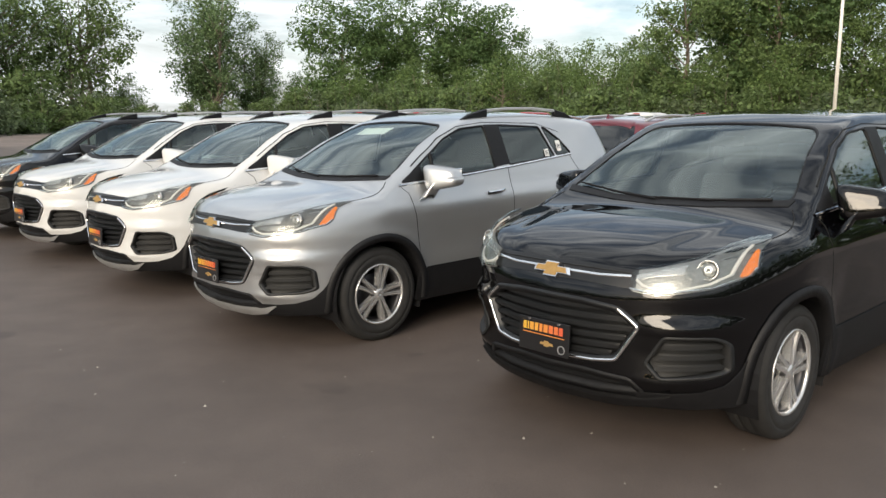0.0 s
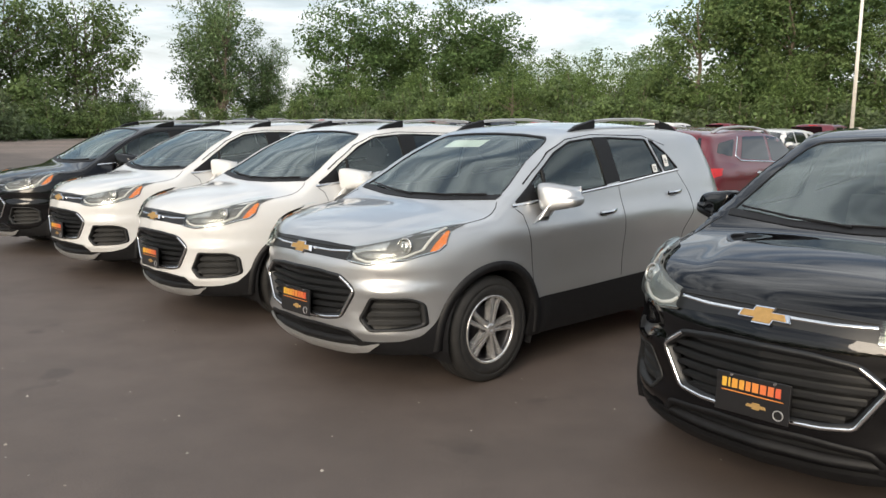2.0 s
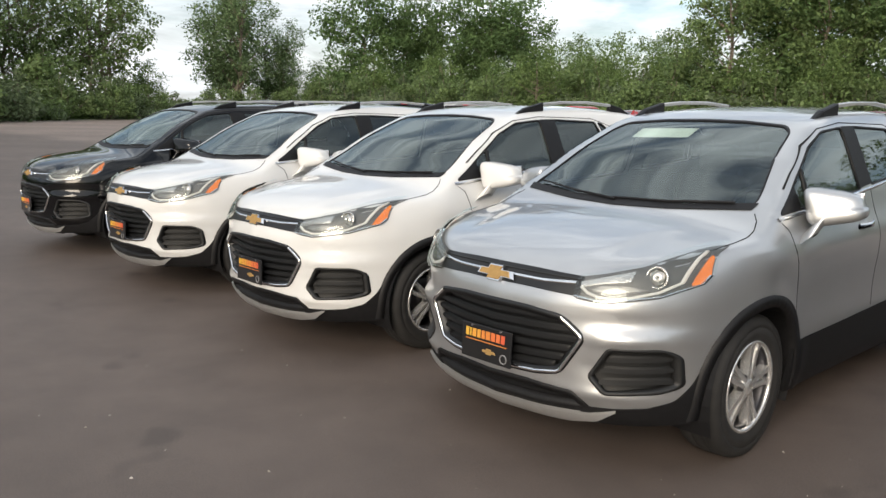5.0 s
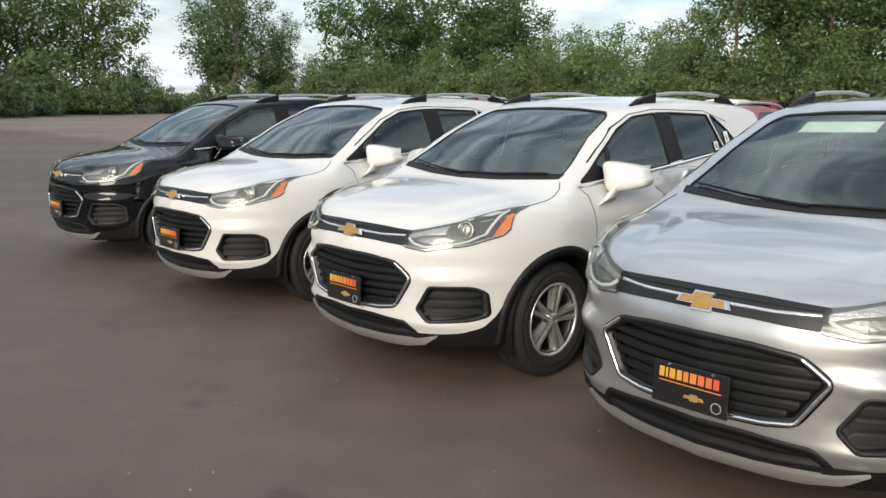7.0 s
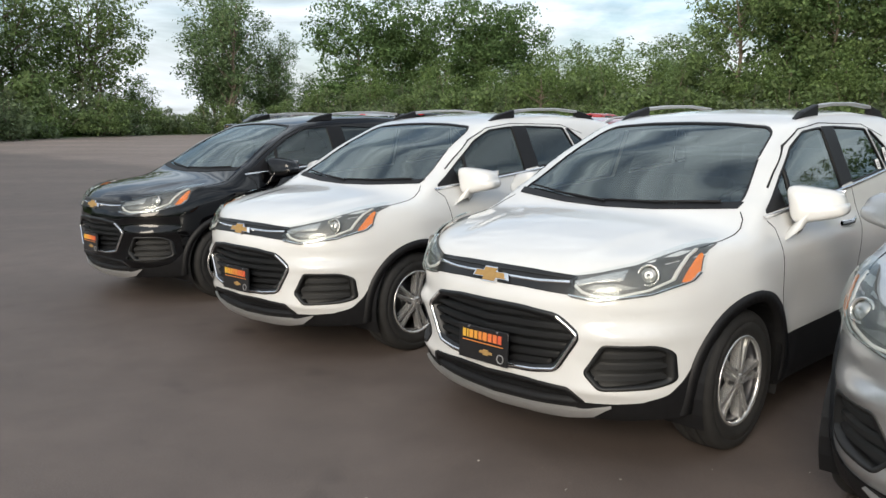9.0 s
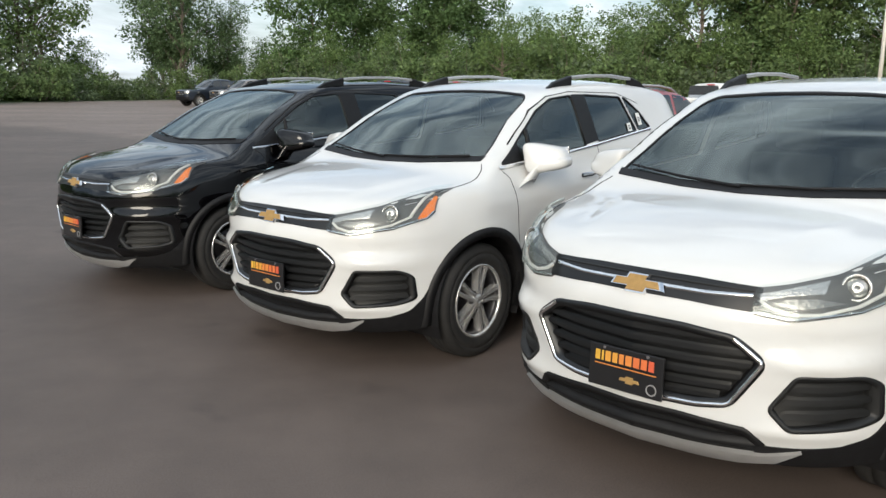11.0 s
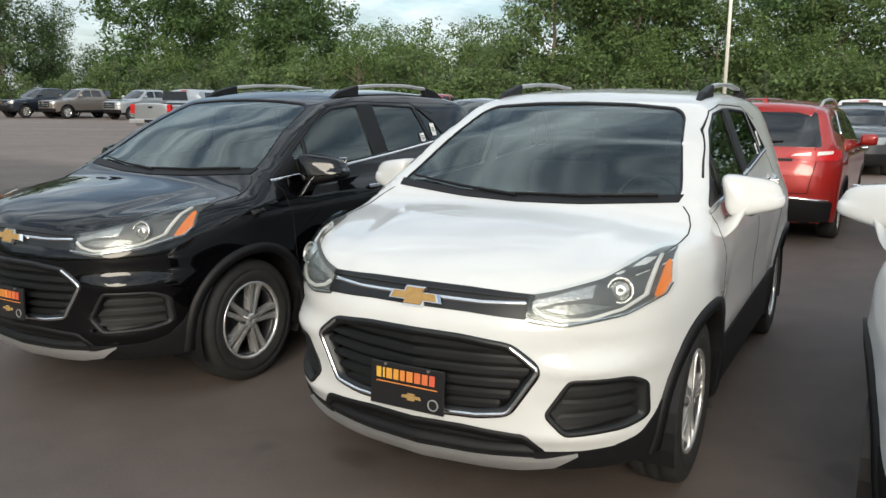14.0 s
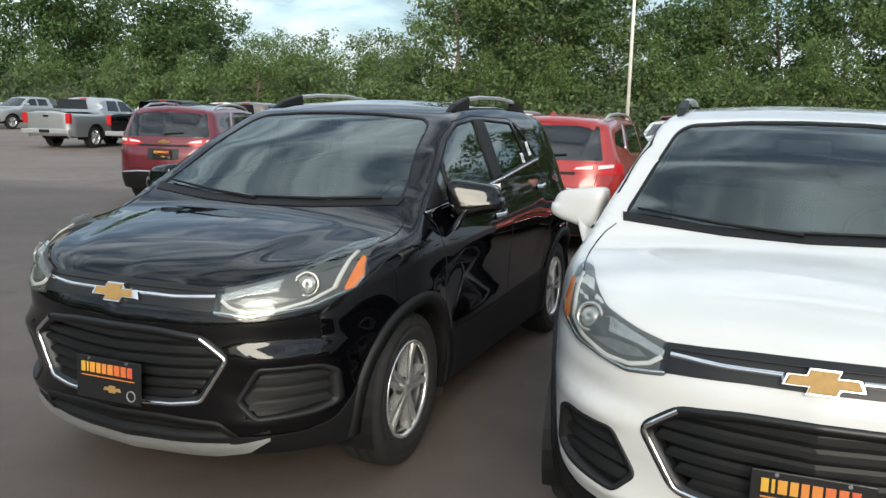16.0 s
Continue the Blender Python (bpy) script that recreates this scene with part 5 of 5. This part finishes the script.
pickup = vehicle("pickup_truck", PICKUP, (0.95, 4.2), PU_WINS, PU_SCREEN, [(-0.62, 1.36), (-0.55, 1.70), (0.55, 1.70), (0.62, 1.36)], DARK_GLASS, r=0.385, low=0.50)
bed(pickup)
face_of_vehicle(pickup, PICKUP, 0.66, 1.0, 0.50)
pickup.matrix_basis = facing_away(-6.5, 38.5, 5.6, 142)
repaint(pickup, SILVER_PAINT)
tagged(pickup, "silver pickup truck with its tailgate outwards", "car", "far rows of trucks")
for x, y, rz, mat, label in ((-3.9, 37.0, 142, BLACK_PAINT, "black pickup truck beside a silver one"), (-1.2, 35.6, 142, BRONZE_PAINT, "grey pickup truck in a far row"), (7.9, 32.9, AWAY, WHITE_PAINT, "white pickup truck in a far row"),
                             (15.9, 47.4, AWAY, MAROON_PAINT, "dark red pickup truck in a far row"), (12.5, 28.9, AWAY, MAROON_PAINT, "dark red pickup truck behind crossovers"), (13.55, 25.4, AWAY, WHITE_PAINT, "white pickup truck behind crossovers"), (20.5, 31.0, AWAY, NAVY_PAINT, "dark pickup truck in a far row"),
                             (-0.4, 47.0, AWAY, WHITE_PAINT, "white pickup truck in a far row"), (2.0, 45.2, AWAY, NAVY_PAINT, "dark pickup truck in a far row"), (4.4, 43.0, AWAY, RED_PAINT, "red pickup truck in a far row")):
    another(pickup, facing_away(x, y, 5.6, rz), mat, label, "far rows of trucks")
for x, y, mat, label in ((-15.8, 60.2, NAVY_PAINT, "dark pickup truck facing the lot"), (-13.4, 59.2, BRONZE_PAINT, "bronze pickup truck facing the lot"), (-9.7, 57.8, SILVER_PAINT, "silver pickup truck facing the lot"), (-6.3, 56.5, GREY_PAINT, "grey pickup truck facing the lot"), (-2.6, 55.2, WHITE_PAINT, "white pickup truck facing the lot")):
    another(pickup, pose(x, y, rise(x, y), 0, 0, ROW), mat, label, "far rows of trucks")

# ---- light pole ----
pole = new("light_pole")
pole.location = (24.0, 46.0, rise(0, 46.5))
part("pole_base", rod(bmesh.new(), (0, 0, -0.1), (0, 0, 0.75), 0.30, n=20), material("concrete", (0.36, 0.34, 0.31), 0.9, vary=0.2, scale=4, bump=0.3), pole, "round concrete base")
part("shaft", rod(bmesh.new(), (0, 0, 0.7), (0, 0, 11.5), 0.115, 0.075, 14), POLE_PAINT, pole, "tapered cream steel shaft", True)
bm = rod(bmesh.new(), (-1.1, 0, 11.3), (1.1, 0, 11.3), 0.04)
part("cross_arm", bm, POLE_PAINT, pole)
for s in (1, -1):
    part("lamp_head", rbox((s * 0.75, -0.22, 11.32), (s * 1.4, 0.22, 11.46), 0.04), POLE_PAINT, pole, "flat lamp head")
tagged(pole, "tall cream steel light pole at the lot's far side", "light pole")


# ---- edge of the lot and trees ----
EDGE_A = [-180, -70, -40, -30, -20, -14, -6, 4, 12, 30, 60, 100, 180]
EDGE_R = [62, 56, 56, 60, 72, 76, 74, 66, 58, 54, 55, 60, 62]
CENTRE = (-1.2, 1.25)


def edge(a, extra=0.0):
    """A point at an angle (degrees right of +y) on the lot's edge."""
    r = np.interp(a, EDGE_A, EDGE_R) + extra
    x, y = CENTRE[0] + r * math.sin(radians(a)), CENTRE[1] + r * math.cos(radians(a))
    return x, y, rise(x, y)


def band(name, r0, r1, mat, dz, label):
    bm = bmesh.new()
    rows = []
    for k in range(181):
        a = -180 + 2 * k
        w = 0.35 * noise.noise(Vector((a * 0.7, r0, 0))) + 0.5 * noise.noise(Vector((a * 0.15, r1, 3)))
        p, q = edge(a, r0 + w), edge(a, r1 + w * 0.5)
        rows.append((bm.verts.new((p[0], p[1], p[2] + dz)), bm.verts.new((q[0], q[1], q[2] + dz + (0.0 if r1 < 20 else 0.3)))))
    for p, q in zip(rows[:-1], rows[1:]):
        bm.faces.new((p[0], q[0], q[1], p[1]))
    bmesh.ops.recalc_face_normals(bm, faces=bm.faces)
    ob = new(name, to_mesh(name, bm, mat))
    return tagged(ob, label, "ground", kind="structure")


band("gravel_verge", -1.2, 0.6, GRAVEL, 0.02, "pale gravel strip along the asphalt's edge")
band("grass_verge", 0.5, 40.0, GRASS, 0.04, "green grass below the trees")


def leaf_cloud(centres, leaves, size, seed, flat=0.6):
    """Many small bent leaves round clump centres (x, y, z, radius)."""
    rng = np.random.default_rng(seed)
    c = np.array(centres)
    w = c[:, 3] ** 2
    idx = rng.choice(len(c), leaves, p=w / w.sum())
    d = rng.normal(size=(leaves, 3))
    d /= np.linalg.norm(d, axis=1, keepdims=True)
    rad = c[idx, 3] * rng.uniform(0.15, 1.0, leaves) ** 0.5 * rng.choice([1.0, 1.35], leaves, p=[0.85, 0.15])
    p = c[idx, :3] + d * rad[:, None] * np.array([1.1, 1.1, flat + 0.15])
    n = d * 0.6 + rng.normal(size=(leaves, 3)) * 0.6 + np.array([0, 0, 0.5])
    n /= np.linalg.norm(n, axis=1, keepdims=True)
    u = np.cross(n, rng.normal(size=(leaves, 3)))
    u /= np.linalg.norm(u, axis=1, keepdims=True)
    v = np.cross(n, u)
    s = size * rng.uniform(0.6, 1.35, leaves)[:, None]
    quad = np.stack([p - u * s, p + v * s * 0.6 + n * s * 0.12, p + u * s, p - v * s * 0.6 + n * s * 0.12], 1).reshape(-1, 3)
    faces = np.arange(leaves * 4).reshape(-1, 4)
    me = bpy.data.meshes.new("crown")
    me.from_pydata(quad.tolist(), [], faces.tolist())
    return me


def limb(bm, a, b, r0, r1, rng, n=4):
    a, b = np.array(a, float), np.array(b, float)
    last, lr = a, r0
    for k in range(1, n + 1):
        q = a + (b - a) * k / n + (rng.normal(size=3) * 0.08 * np.linalg.norm(b - a) / n if k < n else 0)
        r = r0 + (r1 - r0) * k / n
        rod(bm, last, q, lr, r, 5)
        last, lr = q, r


def tree(height, spread, base, leaves, size, seed, mat, trunks=1, narrow=False, label="green leafy tree at the lot's edge", name="tree", clump=1.0):
    rng = np.random.default_rng(seed)
    t = new(name)
    bm = bmesh.new()
    centres = []
    lobes = rng.uniform(0.72, 1.12, 9)

    def reach(f, a):
        """How far the crown goes out at a share of its height, towards an angle."""
        g = min(1.0, max(0.0, (f - base * 0.8) / (1.04 - base * 0.8)))
        k = lobes[int((a / (2 * math.pi) * 3) % 3) * 3 + min(2, int(f * 3))]
        return spread * k * math.sin(math.pi * g ** 0.8) ** (0.8 if narrow else 0.55)

    for k in range(trunks):
        x0, y0 = (rng.uniform(-1.6, 1.6, 2) if trunks > 1 else (0, 0))
        top = np.array([x0 * 1.6, y0 * 1.6, height * rng.uniform(0.74, 0.8)])
        limb(bm, (x0, y0, -0.2), top, 0.20 if trunks > 1 else 0.26, 0.03, rng, 6)
        for _ in range(26):
            f = rng.uniform(base, 0.92)
            a = rng.uniform(0, 2 * math.pi)
            r = reach(f, a) * rng.uniform(0.55, 1.0)
            s = np.array([x0, y0, 0]) + (top - np.array([x0, y0, 0])) * max(0.15, f - 0.16)
            e = s + np.array([math.cos(a) * r, math.sin(a) * r, height * 0.15])
            limb(bm, s, e, 0.06, 0.012, rng, 2)
            for q in (0.5, 0.7, 0.85, 1.0, 1.0, 1.06):
                o = rng.normal(size=3) * np.array([0.5, 0.5, 0.4])
                centres.append((*(s + (e - s) * q + o), rng.uniform(0.28, 0.72) * clump))
    for _ in range(90):
        f = rng.uniform(base + 0.04, 1.0)
        a = rng.uniform(0, 2 * math.pi)
        r = reach(f, a) * math.sqrt(rng.uniform(0, 1)) * 0.95
        centres.append((math.cos(a) * r, math.sin(a) * r, f * height, rng.uniform(0.3, 0.85) * clump))
    part("trunk", bm, BARK, t, "brown-grey trunk and limbs")
    me = leaf_cloud(centres, leaves, size, seed)
    me.materials.append(mat)
    c = new("crown", me)
    c.parent = t
    return tagged(t, label, "tree", "trees round the lot")


def shrub(height, spread, leaves, size, seed, mat):
    rng = np.random.default_rng(seed)
    t = new("shrub")
    bm = bmesh.new()
    centres = []
    for _ in range(12):
        a, r = rng.uniform(0, 2 * math.pi), spread * math.sqrt(rng.uniform(0, 1))
        h = height * rng.uniform(0.3, 1.0) * (1 - 0.35 * (r / spread) ** 2)
        e = (math.cos(a) * r, math.sin(a) * r, h)
        limb(bm, (0, 0, -0.15), e, 0.04, 0.012, rng, 3)
        centres.append((e[0], e[1], h * 0.85, rng.uniform(0.5, 1.0)))
        centres.append((e[0] * 1.1, e[1] * 1.1, h * 0.4, rng.uniform(0.6, 1.0)))
    part("stem", bm, BARK, t)
    me = leaf_cloud(centres, leaves, size, seed)
    me.materials.append(mat)
    c = new("crown", me)
    c.parent = t
    return tagged(t, "dense green shrub in front of the trees", "shrub", "shrubs along the lot")


KINDS = [
    tree(16, 5.0, 0.24, 12000, 0.145, 11, LEAVES[0], 3, clump=1.25, label="tall ragged tree with several pale trunks"),
    tree(15.5, 3.2, 0.10, 11000, 0.13, 12, LEAVES[1], 2, True, clump=1.3, label="tall narrow poplar-like green tree"),
    tree(16.5, 6.2, 0.05, 13500, 0.18, 13, LEAVES[2], 1, clump=1.9, label="broad dark green maple-like tree"),
    tree(9.0, 3.4, 0.08, 7000, 0.13, 14, LEAVES[3], 1, clump=1.4, label="smaller light green tree"),
    tree(16, 4.8, 0.12, 11500, 0.15, 15, LEAVES[0], 1, clump=1.4, label="tall green tree with open crown"),
    tree(14, 5.4, 0.06, 3200, 0.30, 16, LEAVES[2], 1, clump=2.0, label="green tree of the woods round the lot"),
]
SHRUBS = [shrub(3.4, 2.4, 2100, 0.145, 21, LEAVES[4]), shrub(2.6, 2.2, 1900, 0.13, 22, LEAVES[3]), shrub(4.6, 2.6, 2400, 0.15, 23, LEAVES[0])]
used = set()
rnd = random.Random(5)


def plant(src, x, y, k=1.0):
    m = Matrix.Translation((x, y, rise(x, y))) @ Matrix.Rotation(rnd.uniform(0, 6.28), 4, "Z")
    if src.name not in used:
        used.add(src.name)
        src.matrix_basis = m @ Matrix.Scale(k, 4)
        return src
    c = copy_thing(src, m)
    c.scale = (k, k, k)
    return c


# the edge from far left to right: kind, angle, metres from the middle of the lot, scale
for kind, a, r, k in (
        (0, -50, 70, 1.0), (2, -46, 76, 0.9), (0, -41, 72, 1.0), (0, -36, 76, 1.05), (2, -33, 90, 0.95), (0, -30.5, 80, 1.05), (0, -26.2, 84, 1.08), (0, -22.2, 86, 1.05), (3, -24.5, 92, 0.8), (3, -20.6, 92, 0.55), (3, -18.9, 90, 0.62),
        (1, -14.6, 94, 1.2), (1, -13.1, 97, 1.1), (1, -11.2, 98, 0.84), (1, -9.6, 99, 0.72), (3, -8.0, 104, 0.75),
        (2, -4.6, 100, 1.08), (2, -1.8, 103, 1.02), (3, -4.0, 86, 0.75), (2, 1.4, 101, 0.98), (2, 3.9, 99, 1.08), (2, 6.0, 100, 0.9), (3, 0.5, 84, 0.8), (3, 4.2, 82, 0.7), (3, 7.1, 66, 0.74), (3, 8.8, 88, 0.95),
        (3, 10.6, 84, 0.92), (3, 12.6, 90, 1.05), (3, 14.6, 82, 0.92), (3, 16.4, 80, 0.98), (1, 10.0, 92, 0.62), (1, 15.6, 90, 0.62), (1, 17.3, 72, 0.62), (3, 12.0, 70, 0.62), (3, 15.8, 68, 0.6),
        (4, 19.6, 64, 0.92), (2, 22.6, 67, 0.95), (4, 25.2, 66, 1.0), (2, 27.6, 69, 1.0), (3, 21.0, 60, 0.62), (3, 25.8, 60, 0.7), (4, 30.4, 66, 0.72), (3, 32.4, 62, 0.85), (2, 34.5, 68, 0.85), (4, 37.5, 66, 0.8), (3, 36.0, 59, 0.7), (2, 40.5, 67, 0.9), (4, 44, 64, 0.85), (3, 42.5, 58, 0.8), (2, 48, 66, 0.9), (4, 52, 66, 0.9), (2, 56, 67, 0.95), (0, 61, 67, 0.9), (2, 66, 67, 0.9)):
    x, y = CENTRE[0] + r * math.sin(radians(a)), CENTRE[1] + r * math.cos(radians(a))
    plant(KINDS[kind], x, y, k)
for n, a in enumerate(np.arange(-50, 68, 1.3)):
    x, y, z = edge(a, rnd.uniform(1.6, 4.0))
    plant(SHRUBS[(n * 7 + n // 3) % 3], x, y, rnd.uniform(0.6, 0.85) if -26 < a < -8 else rnd.uniform(0.8, 1.15))
# a second, higher row of bushes
for n, a in enumerate(np.arange(-46, 60, 2.6)):
    x, y, z = edge(a, rnd.uniform(6, 10))
    plant(SHRUBS[(2, 0)[n % 2]], x, y, rnd.uniform(0.75, 0.95) if -20 < a < -8 else rnd.uniform(1.1, 1.5))
# woods on the other sides
for n, a in enumerate(list(np.arange(71, 180, 4.6)) + list(np.arange(-177, -51, 4.6))):
    x, y, z = edge(a, rnd.uniform(6, 12))
    plant(KINDS[5], x, y, rnd.uniform(0.85, 1.0))

# ---- loose bits on the asphalt ----
rng = np.random.default_rng(9)
vs, fs = [], []
for k in range(420):
    u, v = rng.uniform(-9, 4), rng.uniform(-3.5, 4.5)
    # along the row's front
    x, y = -2.5 + u * 0.66 * -1 + v * 0.72, 6.2 + u * 0.75 + v * 0.66 - 4.0
    r = rng.uniform(0.004, 0.011)
    n = len(vs)
    z = rise(x, y)
    ang = rng.uniform(0, 6.28, 5)
    ang.sort()
    vs += [(x + r * math.cos(a) * rng.uniform(0.7, 1.2), y + r * math.sin(a) * rng.uniform(0.7, 1.2), z) for a in ang] + [(x, y, z + r * rng.uniform(0.5, 0.9))]
    fs += [(n + i, n + (i + 1) % 5, n + 5) for i in range(5)]
me = bpy.data.meshes.new("pebbles")
me.from_pydata(vs, [], fs)
me.materials.append(material("pale_stone", (0.34, 0.31, 0.27), 0.9, vary=0.3, scale=3.0, island=True))
tagged(new("pebbles", me), "small pale pebbles scattered on the asphalt", "gravel", kind="stuff")
